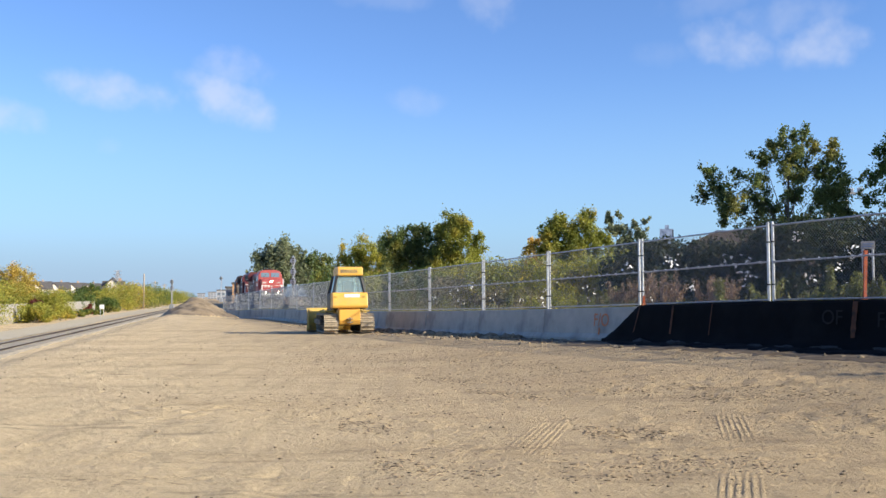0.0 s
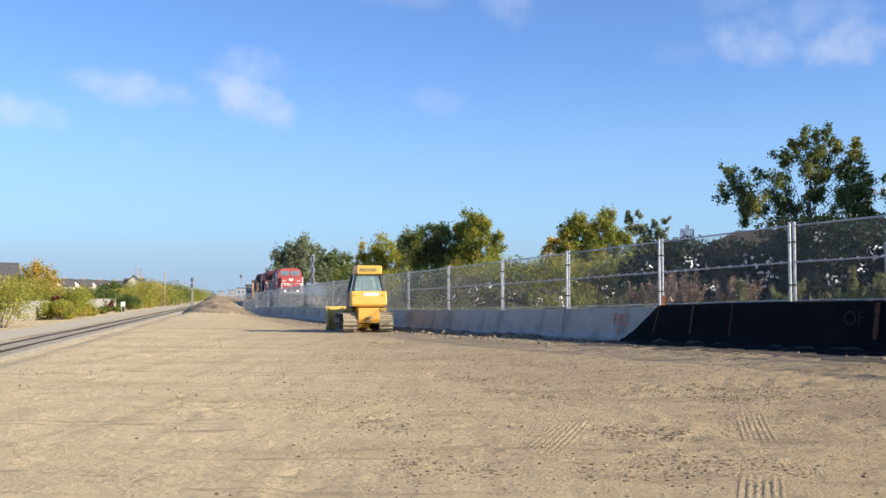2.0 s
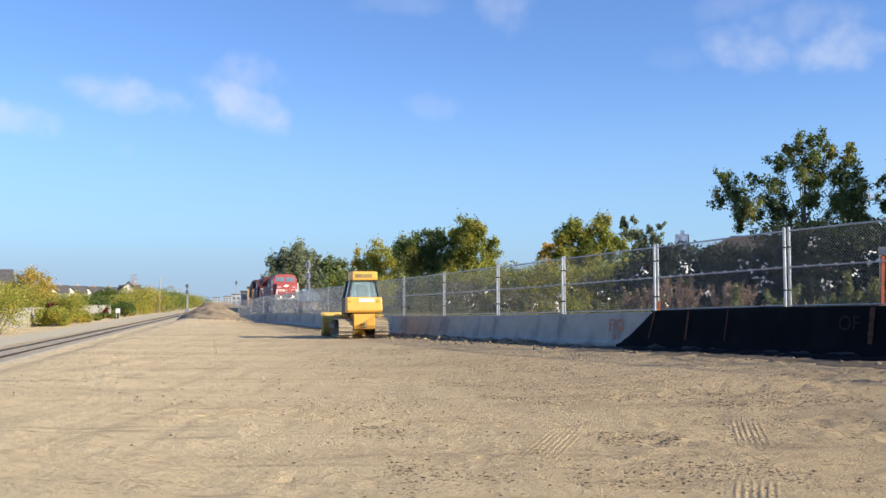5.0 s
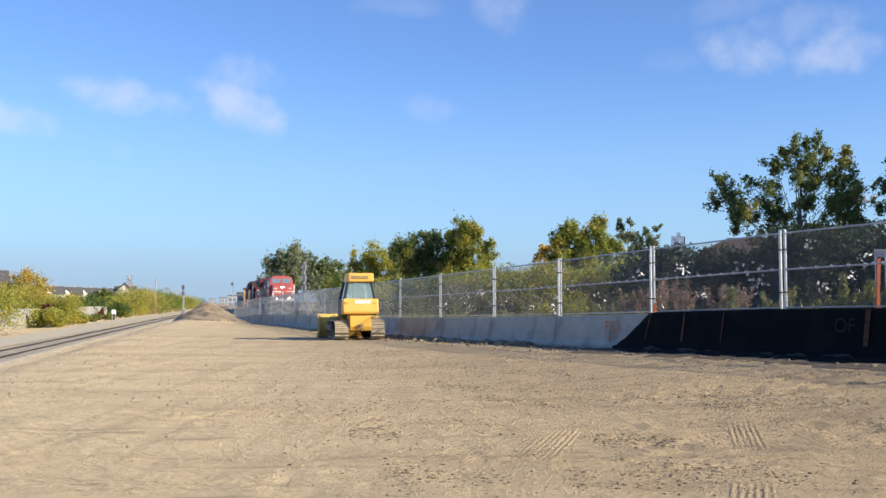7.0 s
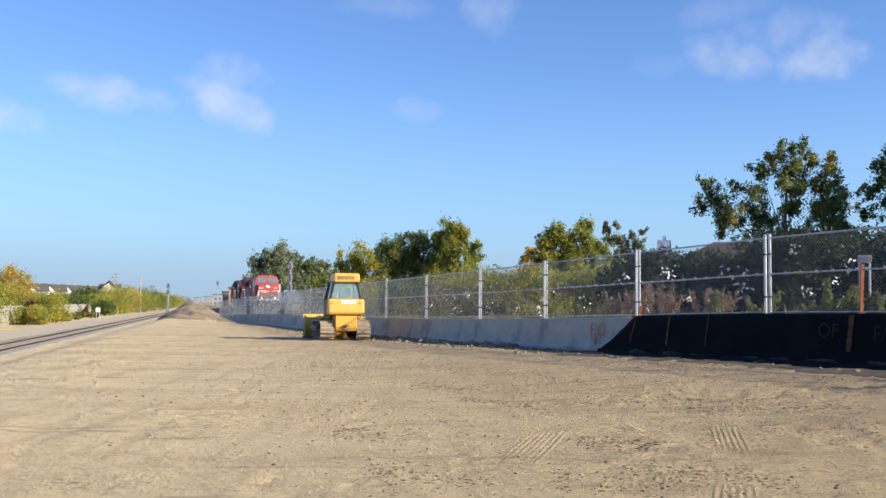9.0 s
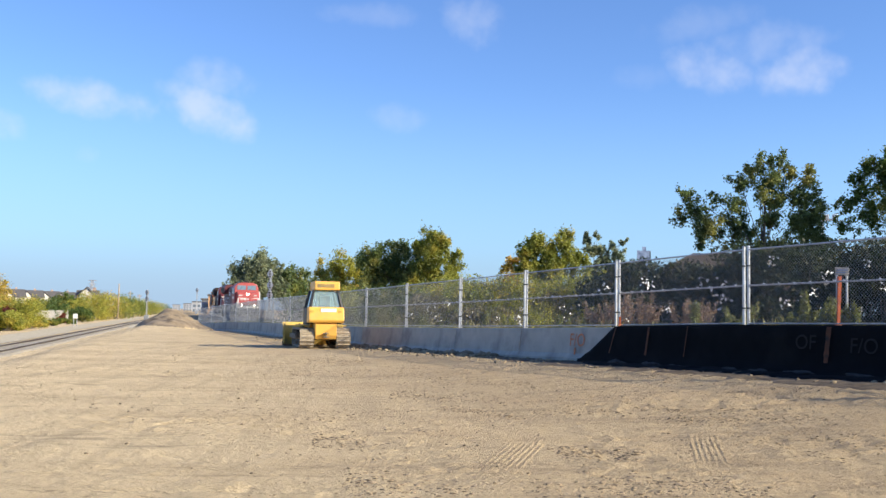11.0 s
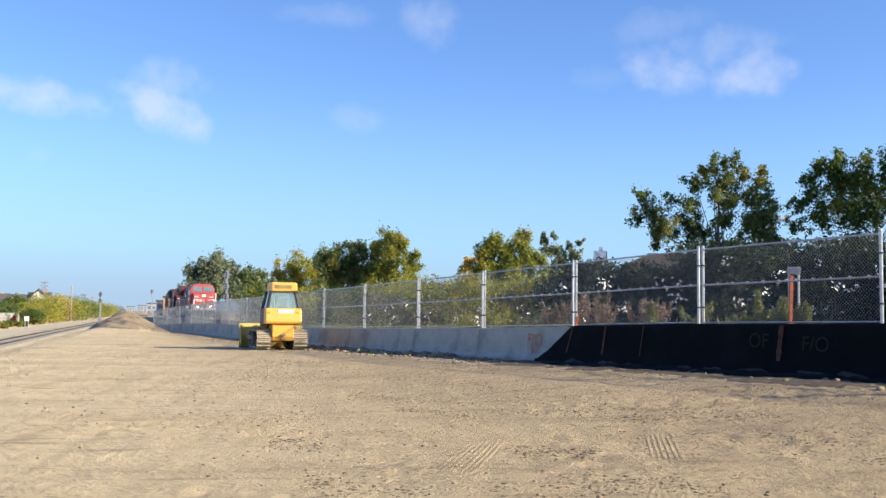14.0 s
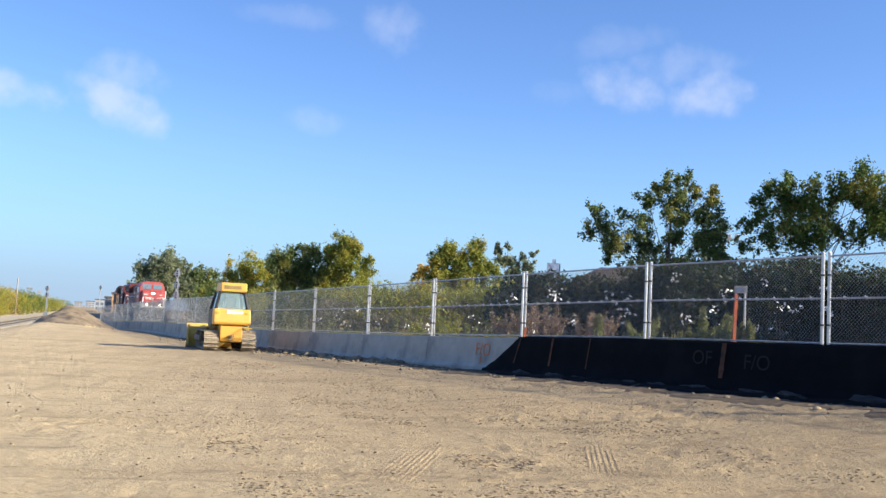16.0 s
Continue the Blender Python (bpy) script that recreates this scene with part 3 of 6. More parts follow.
for i in range(len(ENDS) - 1):
    concrete_barrier(ENDS[i], ENDS[i + 1], POSTS[i + 1] < 25.96)
    fence_panel(ENDS[i], ENDS[i + 1])


def silt_cloth():
    """Black cloth hung over the barriers, cut off at a slant."""
    ob = thing("silt_cloth", None, "black geotextile silt cloth draped over concrete barriers", "cloth")
    ys = np.arange(6.5, 27.2, 0.12)
    # across: behind the top, over it and down the face
    across = [(0.2, -0.25), (0.17, -0.03), (0.13, 0.02), (-0.13, 0.02), (-0.165, -0.04), (-0.19, -0.3), (-0.225, -0.56), (-0.26, -0.78), (-0.34, -0.93)]
    apron = (0.5, 0.7, 0.9, 1.1, 1.3)
    verts, faces = [], []
    for y in ys:
        x, z = float(fence_x(y)), float(barrier_top(y))
        hem = 0.06 * lattice(y, 0.0, 1.3, 11) + 0.04 * lattice(y, 3.0, 0.4, 12)
        cut = float(np.clip((y - 25.85) / 1.2, 0, 1)) * 0.84
        for k, (u, w) in enumerate(across):
            f = max(0.0, (k - 3) / 5)
            wob = (0.015 * lattice(y, k * 0.3, 0.5, 13) + 0.02 * lattice(y, k * 0.2, 1.4, 14)) * (0.3 + f)
            if cut > 0 and (k < 4 or w > -cut):
                # beside the slanting cut the sheet begins lower on the face
                drop, uu = -cut, -0.15 - 0.09 * cut
            else:
                drop, uu = w + hem * f, u
            verts.append((x + uu - abs(wob) - 0.012, y + uu * 0.36 - 0.004, z + drop + 0.006))
        # the rest of the width lies on the ground, dusty and rumpled
        for out in apron:
            u = 0.36 + (out - 0.36) * (1 - float(smooth(25.0, 27.3, y))) * (1 + 0.12 * float(lattice(y, 7.0, 1.7, 64)))
            px, py = x - u, y - u * 0.36
            lift = 0.03 + 0.03 * abs(float(lattice(y, out * 3, 0.7, 65))) * (out < 1.2)
            verts.append((px, py, float(ground_z(px, py)) + lift * (1 if out < 1.2 else 0.4)))
    n = len(across) + len(apron)
    for i in range(len(ys) - 1):
        for k in range(n - 1):
            q = i * n + k
            faces.append((q, q + 1, q + n + 1, q + n))
    sheet = mesh_ob("sheet", verts, faces, CLOTH, ob)
    sheet.data.polygons.foreach_set("use_smooth", np.ones(len(faces), bool))
    solid = sheet.modifiers.new("thickness", "SOLIDIFY")
    solid.thickness = 0.008


silt_cloth()


# ---- the bulldozer ----
def bulldozer(m):
    ob = thing("bulldozer", m, "yellow crawler bulldozer with enclosed cab and muddy tracks", "bulldozer")
    for side in (-1, 1):
        x0, x1 = (-1.06, -0.44) if side < 0 else (0.44, 1.06)
        mid = (x0 + x1) / 2
        track = thing("track", None)
        track.parent = ob
        # the chain of shoes runs round an oblong
        length, rad, steps = 2.35, 0.36, 44
        run = 2 * length + 2 * math.pi * rad
        shoe_me = None
        for k in range(steps):
            s = run * k / steps
            if s < length:
                y, z, a = -length / 2 + s, 0.0, 0
            elif s < length + math.pi * rad:
                t = (s - length) / rad
                y, z, a = length / 2 + rad * math.sin(t), rad - rad * math.cos(t), t
            elif s < 2 * length + math.pi * rad:
                y, z, a = length / 2 - (s - length - math.pi * rad), 2 * rad, math.pi
            else:
                t = (s - 2 * length - math.pi * rad) / rad
                y, z, a = -length / 2 - rad * math.sin(t), rad + rad * math.cos(t), math.pi + t
            if shoe_me is None:
                bm = boxes((-0.29, 0.29, -0.072, 0.072, -0.005, 0.025), (-0.29, 0.29, -0.012, 0.016, -0.05, 0.0))
                shoe = part("track_shoe", bm, SHOE, track)
                shoe_me = shoe.data
            else:
                shoe = new("track_shoe", shoe_me)
                shoe.parent = track
            shoe.matrix_local = pose(mid, y + 0.2, z + 0.06, math.degrees(a), 0, 0)
        bm = boxes((mid - 0.14, mid + 0.14, -0.95, 1.35, 0.16, 0.42), bevel=0.03)
        part("track_frame", bm, GREASE, track)
        for y, r in ((-0.98, 0.3), (1.38, 0.29), (-0.5, 0.13), (-0.1, 0.13), (0.3, 0.13), (0.7, 0.13)):
            bm = bmesh.new()
            z = 0.42 if r > 0.2 else 0.22
            rod(bm, (mid - 0.16, y, z), (mid + 0.16, y, z), r, sides=20)
            rod(bm, (mid - 0.2, y, z), (mid + 0.2, y, z), r * 0.4, sides=12)
            part("roller" if r < 0.2 else "sprocket", bm, GREASE, track)
        bm = boxes((mid - 0.2, mid + 0.2, -0.6, 1.2, 0.9, 0.95), bevel=0.01)
        part("fender", bm, YELLOW_DIRTY, ob)
    part("rear_housing", prism([(-1.32, 0.38), (-1.42, 0.55), (-1.42, 1.0), (-1.3, 1.12), (-0.3, 1.12), (-0.3, 0.36)], -0.44, 0.44, 0.03), YELLOW, ob)
    part("belly_pan", boxes((-0.42, 0.42, -1.1, 1.9, 0.34, 0.62), bevel=0.03), BLACK, ob)
    part("hitch", boxes((-0.12, 0.12, -1.54, -1.36, 0.46, 0.5), (-0.12, 0.12, -1.54, -1.36, 0.6, 0.64), (-0.025, 0.025, -1.5, -1.45, 0.42, 0.68), bevel=0.01), GREASE, ob)
    tank = part("fuel_tank", prism([(-1.5, 1.06), (-1.56, 1.16), (-1.46, 1.66), (-1.4, 1.7), (-0.9, 1.7), (-0.8, 1.05)], -0.73, 0.73, 0.035), YELLOW, ob)
    for k in range(3):
        part("vent_slot", boxes((-0.3, 0.3, -1.545 + 0.013 * k, -1.5, 1.22 + k * 0.055, 1.245 + k * 0.055)), YELLOW_DIRTY, tank)
    part("maker_plate", boxes((-0.24, 0.4, -1.5, -1.44, 1.5, 1.64), bevel=0.008), WHITE, tank, "plain white plate")
    for x in (-0.6, 0.56):
        bm = bmesh.new()
        rod(bm, (x, -1.52, 1.52), (x, -1.4, 1.54), 0.06, sides=14)
        part("tail_lamp", bm, YELLOW_DIRTY, tank)
    # cab: glass between posts that lean in to the roof
    cab = thing("cab", None)
    cab.parent = ob
    low, high = (-0.66, 0.66, -1.3, 0.28, 1.62), (-0.5, 0.5, -1.1, 0.12, 2.4)

    def corner(sx, sy, t):
        x = (low[0] + (high[0] - low[0]) * t) * (-sx)
        y = (low[2] + (high[2] - low[2]) * t) if sy < 0 else (low[3] + (high[3] - low[3]) * t)
        return Vector((x, y, low[4] + (high[4] - low[4]) * t))

    for sx in (-1, 1):
        for sy in (-1, 1):
            bm = bmesh.new()
            rod(bm, corner(sx, sy, 0), corner(sx, sy, 1), 0.07, 0.06, 6)
            part("cab_post", bm, BLACK, cab)
    for name, p, q in (("rear_window", (-1, -1), (1, -1)), ("windshield", (1, 1), (-1, 1)), ("side_window", (-1, 1), (-1, -1)), ("side_window", (1, -1), (1, 1))):
        c = [corner(*p, 0.02), corner(*q, 0.02), corner(*q, 0.98), corner(*p, 0.98)]
        pane = mesh_ob(name, [tuple(v) for v in c], [(0, 1, 2, 3)], GLASS if name == "side_window" else CABSEE, cab)
        solid = pane.modifiers.new("thickness", "SOLIDIFY")
        solid.thickness = 0.012
        pane.visible_shadow = False
    for p, q in (((-1, -1), (1, -1)), ((1, 1), (-1, 1)), ((-1, 1), (-1, -1)), ((1, -1), (1, 1))):
        bm = bmesh.new()
        rod(bm, corner(*p, 0.0), corner(*q, 0.0), 0.06, sides=6)
        part("window_rail", bm, BLACK, cab)
    part("door_panel", boxes((-0.73, -0.69, -0.8, 0.3, 1.0, 1.66), bevel=0.012), BLACK, cab)
    part("door_panel", boxes((0.69, 0.73, -0.8, 0.3, 1.0, 1.66), bevel=0.012), BLACK, cab)
    part("cab_floor", boxes((-0.66, 0.66, -0.9, 0.35, 1.0, 1.3), bevel=0.02), BLACK, cab)
    part("seat", boxes((-0.26, 0.26, -0.75, -0.2, 1.3, 1.72), (-0.25, 0.25, -0.85, -0.68, 1.6, 2.18), bevel=0.04), BLACK, cab, "black operator seat")
    bm = rods([((0.28, -0.5, 1.6), (0.28, -0.3, 2.0)), ((-0.3, -0.45, 1.6), (-0.3, -0.3, 1.95))], 0.025)
    part("lever", bm, BLACK, cab)
    roof = part("roof", prism([(-1.22, 2.4), (-1.24, 2.44), (-1.2, 2.72), (-1.1, 2.77), (0.1, 2.77), (0.3, 2.62), (0.34, 2.42), (0.3, 2.4)], -0.47, 0.57, 0.03), YELLOW, cab)
    part("roof_grille", boxes((-0.36, 0.36, -1.235, -1.2, 2.5, 2.66)), YELLOW_DIRTY, roof)
    for k in range(6):
        part("grille_slat", boxes((-0.34, 0.34, -1.245, -1.22, 2.515 + 0.024 * k, 2.525 + 0.024 * k)), GREASE, roof)
    for x in (-0.5, 0.5):
        part("work_lamp", boxes((x - 0.06, x + 0.06, -1.18, -1.1, 2.3, 2.4), bevel=0.01), BLACK, roof)
    # engine hood, exhaust, blade
    hood = part("hood", prism([(0.3, 1.05), (0.3, 1.62), (1.7, 1.48), (1.9, 1.4), (1.95, 0.8), (0.3, 0.8)], -0.46, 0.46, 0.03), YELLOW, ob)
    part("side_grille", boxes((-0.475, -0.45, 0.5, 1.7, 0.9, 1.3)), BLACK, hood)
    part("exhaust_stack", rods([((0.25, 0.85, 1.5), (0.25, 0.85, 2.25))], 0.055, 10), BLACK, ob)
    for side in (-1, 1):
        bm = bmesh.new()
        box(bm, side * 1.0 - 0.07, side * 1.0 + 0.07, 0.2, 2.3, 0.36, 0.56, 0.02)
        part("push_arm", bm, GREASE, ob)
        part("lift_ram", rods([((side * 0.4, 1.7, 1.35), (side * 0.5, 2.35, 0.75))], 0.05), GREASE, ob)
    prof = []
    for k in range(9):
        t = k / 8
        prof.append((2.62 - 0.22 * math.sin(math.pi * t) + 0.05 * t, 0.03 + 1.0 * t))
    prof += [(y - 0.05, z) for y, z in prof[::-1]]
    blade = part("blade", prism(prof, -1.36, 1.3), YELLOW_DIRTY, ob, "worn yellow dozer blade")
    for x in (-1.3, -0.65, 0.0, 0.65, 1.25):
        part("blade_rib", boxes((x - 0.03, x + 0.03, 2.2, 2.42, 0.1, 0.98), bevel=0.01), YELLOW_DIRTY, blade)
    part("cutting_edge", boxes((-1.36, 1.3, 2.58, 2.66, -0.02, 0.16)), GREASE, blade)
    part("mud_roll", boxes((-1.3, 1.3, 2.66, 3.0, -0.05, 0.2), bevel=0.06), CLOD, blade, "loose soil before the blade")
    return ob


DOZER = (-4.02, 41.9)
bulldozer(pose(*DOZER, float(ground_z(*DOZER)) + 0.02, 0, 0, 13.5))


# ---- the railway behind the fence ----
def track_bed(name, line, y0, y1, z, label, bed, step=4.0):
    """Ballast, rails and ties of one track."""
    ys = np.arange(y0, y1 + 0.1, step)
    xs = line(ys)
    across = [(-2.6, -0.5), (-1.6, 0.0), (1.6, 0.0), (2.6, -0.5)]
    ob = thing(name, None, label, "railway track", kind="structure")
    verts = [(x + u, y, z - 0.1 + w + 0.02 * float(lattice(y, u * 5, 1.0, 31))) for x, y in zip(xs, ys) for u, w in across]
    n = len(across)
    faces = [(i * n + k, i * n + k + 1, (i + 1) * n + k + 1, (i + 1) * n + k) for i in range(len(ys) - 1) for k in range(n - 1)]
    mesh_ob("ballast_bed", verts, faces, bed, ob)
    def heading(y):
        return math.degrees(math.atan2(1.0, float(line(y + 0.5) - line(y - 0.5)))) - 90

    prof = [(-0.07, -0.17), (0.07, -0.17), (0.012, -0.13), (0.012, -0.04), (0.036, -0.03), (0.036, 0), (-0.036, 0), (-0.036, -0.03), (-0.012, -0.04), (-0.012, -0.13)]
    for off in (-0.7525, 0.7525):
        verts, m = [], len(prof)
        for x, y in zip(xs, ys):
            at = pose(float(x), float(y), z, 0, 0, heading(y))
            verts += [tuple(at @ Vector((off + u, 0, w))) for u, w in prof]
        faces = [(i * m + k, i * m + (k + 1) % m, (i + 1) * m + (k + 1) % m, (i + 1) * m + k) for i in range(len(ys) - 1) for k in range(m)]
        mesh_ob("rail", verts, faces, RAIL, ob, "rusty steel rail")
    tie_me, y = None, y0
    for k in range(260):
        if y > y1:
            break
        if tie_me is None:
            tie = part("tie", boxes((-1.28, 1.28, -0.11, 0.11, -0.3, -0.13)), TIE, ob)
            tie_me = tie.data
        else:
            tie = new("tie", tie_me)
            tie.parent = ob
        turn = heading(y)
        tie.matrix_world = pose(float(line(y)), y, z, 0, 0, turn)
        y += 0.6 * math.cos(radians(turn))
    return ob


track_bed("main_track", main_track_x, -20, 420, RAIL_Z, "main railway track on dark ballast behind the fence", BALLAST)
track_bed("yard_track", old_track_x, 20, 420, LOW_Z + 0.2, "single railway track on pale gravel ballast beside the yard", YARD_BALLAST)


def wheel_truck(parent, y, axles, spacing):
    truck = thing("truck", None)
    truck.parent = parent
    half = (axles - 1) * spacing / 2
    for side in (-1, 1):
        part("side_frame", boxes((side * 1.15 - 0.1, side * 1.15 + 0.1, y - half - 0.5, y + half + 0.5, 0.5, 0.85), bevel=0.04), UNDER, truck)
    for k in range(axles):
        yy = y - half + k * spacing
        bm = rods([((-1.0, yy, 0.5), (1.0, yy, 0.5))], 0.09)
        for side in (-1, 1):
            rod(bm, (side * 0.7, yy, 0.5), (side * 0.84, yy, 0.5), 0.5, sides=20)
        part("wheelset", bm, RAIL, truck)


def locomotive(m, paint, front_paint, label, lit):
    """A six-axle road locomotive, its cab towards -y, 22 m long, rails at z 0."""
    ob = thing("locomotive", m, label, "locomotive", "the train")
    part("underframe", boxes((-1.5, 1.5, 0.3, 21.9, 1.35, 1.65), bevel=0.03), UNDER, ob)
    tank = part("fuel_tank", boxes((-1.45, 1.45, 8.2, 13.8, 0.45, 1.35), bevel=0.12), UNDER, ob)
    part("tank_band", boxes((-1.47, 1.47, 10.9, 11.1, 0.44, 1.36)), UNDER, tank)
    wheel_truck(ob, 4.2, 3, 1.85)
    wheel_truck(ob, 17.8, 3, 1.85)
    plow = prism([(0.0, 0.2), (-0.35, 0.22), (-0.3, 0.6), (0.1, 1.35), (0.35, 1.35), (0.35, 0.2)], -1.5, 1.5, 0.02)
    part("pilot", plow, UNDER, ob)
    part("buffer_beam", boxes((-1.5, 1.5, 0.05, 0.3, 1.2, 1.5), bevel=0.02), WHITE if lit else UNDER, ob)
    part("coupler", boxes((-0.16, 0.16, -0.5, 0.1, 0.75, 1.05), bevel=0.05), UNDER, ob)
    nose = part("nose", prism([(1.05, 1.65), (0.95, 3.1), (1.15, 3.3), (2.5, 3.55), (2.5, 1.65)], -1.3, 1.3, 0.06), front_paint, ob)
    part("nose_door", boxes((0.25, 0.85, 0.93, 1.02, 1.75, 3.05), bevel=0.01), front_paint, nose)
    part("emblem", boxes((-0.95, -0.62, 0.93, 0.98, 2.3, 2.62), (-0.5, -0.18, 0.93, 0.98, 2.3, 2.62), (-0.05, 0.15, 0.93, 0.98, 2.36, 2.56)), EMBLEM, nose, "plain white emblem shape")
    for x in (-0.85, 0.85):
        bm = bmesh.new()
        rod(bm, (x, 0.0, 1.62), (x, 0.25, 1.62), 0.12, sides=14)
        part("ditch_light", bm, HEADLIGHT if lit else GLASS, ob, "lit ditch light" if lit else "")
    bm = bmesh.new()
    for x in (-0.11, 0.11):
        rod(bm, (x, 0.9, 3.12), (x, 1.06, 3.12), 0.1, sides=12)
    part("headlight", bm, HEADLIGHT if lit else GLASS, nose, "lit twin headlight" if lit else "")
    cab = part("cab", prism([(-1.6, 1.65), (-1.6, 4.0), (-1.3, 4.55), (-0.7, 4.72), (0.7, 4.72), (1.3, 4.55), (1.6, 4.0), (1.6, 1.65)], 2.3, 5.3, 0.04, axis="y"), front_paint, ob)
    for x0, x1 in ((-1.25, -0.12), (0.12, 1.25)):
        pane = part("windshield", boxes((x0, x1, 2.26, 2.34, 3.72, 4.32), bevel=0.02), CABGLASS, cab)
        part("wiper", rods([((x0 + 0.3, 2.24, 3.75), (x0 + 0.7, 2.24, 4.2))], 0.015, 5), UNDER, pane)
    for side in (-1, 1):
        pane = part("side_window", boxes((side * 1.58 - 0.04, side * 1.58 + 0.04, 3.0, 4.9, 3.2, 3.95), bevel=0.02), CABGLASS, cab)
        part("window_divider", boxes((side * 1.6 - 0.04, side * 1.6 + 0.04, 3.95, 4.03, 3.2, 3.95)), paint, pane)
        part("number_board", boxes((side * 0.95 - 0.26, side * 0.95 + 0.26, 0.93, 1.0, 2.86, 3.04)), EMBLEM, nose, "pale number board, unreadable")
    for k in range(4):
        part("number_bar", boxes((-1.63, -1.595, 3.2 + k * 0.36, 3.45 + k * 0.36, 2.5, 2.85)), WHITE, cab, "white bar in place of a numeral")
    hood = part("long_hood", prism([(-0.98, 1.65), (-0.98, 4.1), (-0.7, 4.42), (0.7, 4.42), (0.98, 4.1), (0.98, 1.65)], 5.3, 21.2, 0.03, axis="y"), paint, ob)
    part("equipment_bay", boxes((-1.5, -0.9, 5.3, 8.6, 1.65, 3.95), (0.9, 1.5, 5.3, 8.6, 1.65, 3.95), bevel=0.03), paint, hood)
    for y in (6.0, 7.2, 9.5, 11.0, 12.5, 14.0, 15.5):
        part("hood_door", boxes((-1.005, -0.975, y, y + 1.0, 1.9, 3.6), bevel=0.006), paint, hood)
    part("dynamic_brake_vent", boxes((-1.52, 1.52, 6.2, 7.6, 3.3, 3.8)), UNDER, hood)
    rad = part("radiator", prism([(-1.5, 3.55), (-1.5, 4.35), (-1.2, 4.7), (1.2, 4.7), (1.5, 4.35), (1.5, 3.55), (0.95, 3.3), (-0.95, 3.3)], 16.2, 21.5, 0.03, axis="y"), paint, ob)
    part("radiator_screen", boxes((-1.52, -1.48, 16.7, 21.0, 3.7, 4.25), (1.48, 1.52, 16.7, 21.0, 3.7, 4.25)), UNDER, rad)
    part("exhaust", boxes((-0.35, 0.35, 12.4, 13.4, 4.4, 4.72), bevel=0.03), UNDER, hood)
    part("air_conditioner", boxes((-0.5, 0.5, 8.9, 10.0, 4.4, 4.62), bevel=0.04), WHITE, hood)
    bm = bmesh.new()
    for k in range(7):
        box(bm, -1.0 - 0.012, -0.97, 9.3 + k * 0.72, 9.3 + k * 0.72 + 0.5, 3.05, 3.55)
    part("lettering", bm, WHITE, hood, "white bars in place of a company name")
    for side in (-1, 1):
        pairs = [((side * 1.46, y, 1.65), (side * 1.46, y, 2.7)) for y in np.arange(5.4, 21.5, 1.6)]
        pairs += [((side * 1.46, 5.4, 2.7), (side * 1.46, 21.4, 2.7))]
        part("handrail", rods(pairs, 0.022, 5), WHITE if lit else UNDER, ob, "side walkway handrail")
        steps = rods([((side * 1.42, 0.3, 0.5), (side * 1.3, 0.75, 2.6)), ((side * 1.42, 0.9, 0.5), (side * 1.3, 1.0, 2.6)),
                      ((side * 1.42, 0.3, 0.6), (side * 1.42, 0.9, 0.6)), ((side * 1.42, 0.4, 1.0), (side * 1.42, 0.9, 1.0))], 0.035, 6)
        part("step_rail", steps, WHITE, ob, "white step rail")
    for s in (-1, 1):
        part("front_handrail", rods([((s * 1.3, 0.1, 1.65), (s * 1.3, 0.1, 2.6)), ((s * 1.3, 0.1, 2.6), (s * 0.4, 0.1, 2.5))], 0.03, 6), WHITE, ob)
    bm = rods([((0.3, 3.6, 4.72), (0.3, 3.6, 4.9)), ((-0.6, 4.4, 4.72), (-0.6, 4.4, 5.0))], 0.04)
    box(bm, 0.0, 0.6, 3.5, 3.9, 4.86, 4.98)
    part("horn", bm, UNDER, cab)
    return ob


def hopper_car(m, end_paint, body, label):
    """A covered hopper, 17 m long, its front end at y 0."""
    ob = thing("hopper_car", m, label, "freight car", "the train")
    bm = prism([(-1.5, 1.9), (-1.55, 2.6), (-1.5, 3.6), (-1.25, 4.3), (-0.7, 4.6), (0.7, 4.6), (1.25, 4.3), (1.5, 3.6), (1.55, 2.6), (1.5, 1.9), (0.6, 1.2), (-0.6, 1.2)], 1.6, 15.6, 0.04, axis="y")
    tub = part("body", bm, body, ob)
    for y in np.arange(2.2, 15.4, 1.2):
        for x in (-1.55, 1.55):
            part("rib", boxes((x - 0.05, x + 0.05, y, y + 0.1, 1.9, 3.55)), body, tub)
    part("sill", boxes((-1.5, 1.5, 0.3, 16.9, 1.0, 1.25), bevel=0.02), UNDER, ob)
    for y0, y1 in ((0.5, 1.62), (15.58, 16.7)):
        part("end_platform", boxes((-1.5, 1.5, y0, y1, 1.25, 1.4), (-1.45, -1.3, y0, y1, 1.4, 4.2), (1.3, 1.45, y0, y1, 1.4, 4.2), (-1.45, 1.45, y0, y0 + 0.2, 4.0, 4.3), bevel=0.02), end_paint, ob)
    part("running_board", boxes((-0.5, 0.5, 0.9, 16.3, 4.62, 4.7)), UNDER, ob)
    for y in (4.0, 7.0, 10.0, 13.0):
        part("hatch", boxes((-0.55, 0.55, y - 0.9, y + 0.9, 4.6, 4.78), bevel=0.03), body, ob)
    part("coupler", boxes((-0.15, 0.15, -0.2, 0.4, 0.75, 1.05)), UNDER, ob)
    wheel_truck(ob, 2.2, 2, 1.8)
    wheel_truck(ob, 15.0, 2, 1.8)
    return ob


FRONT = 133.0


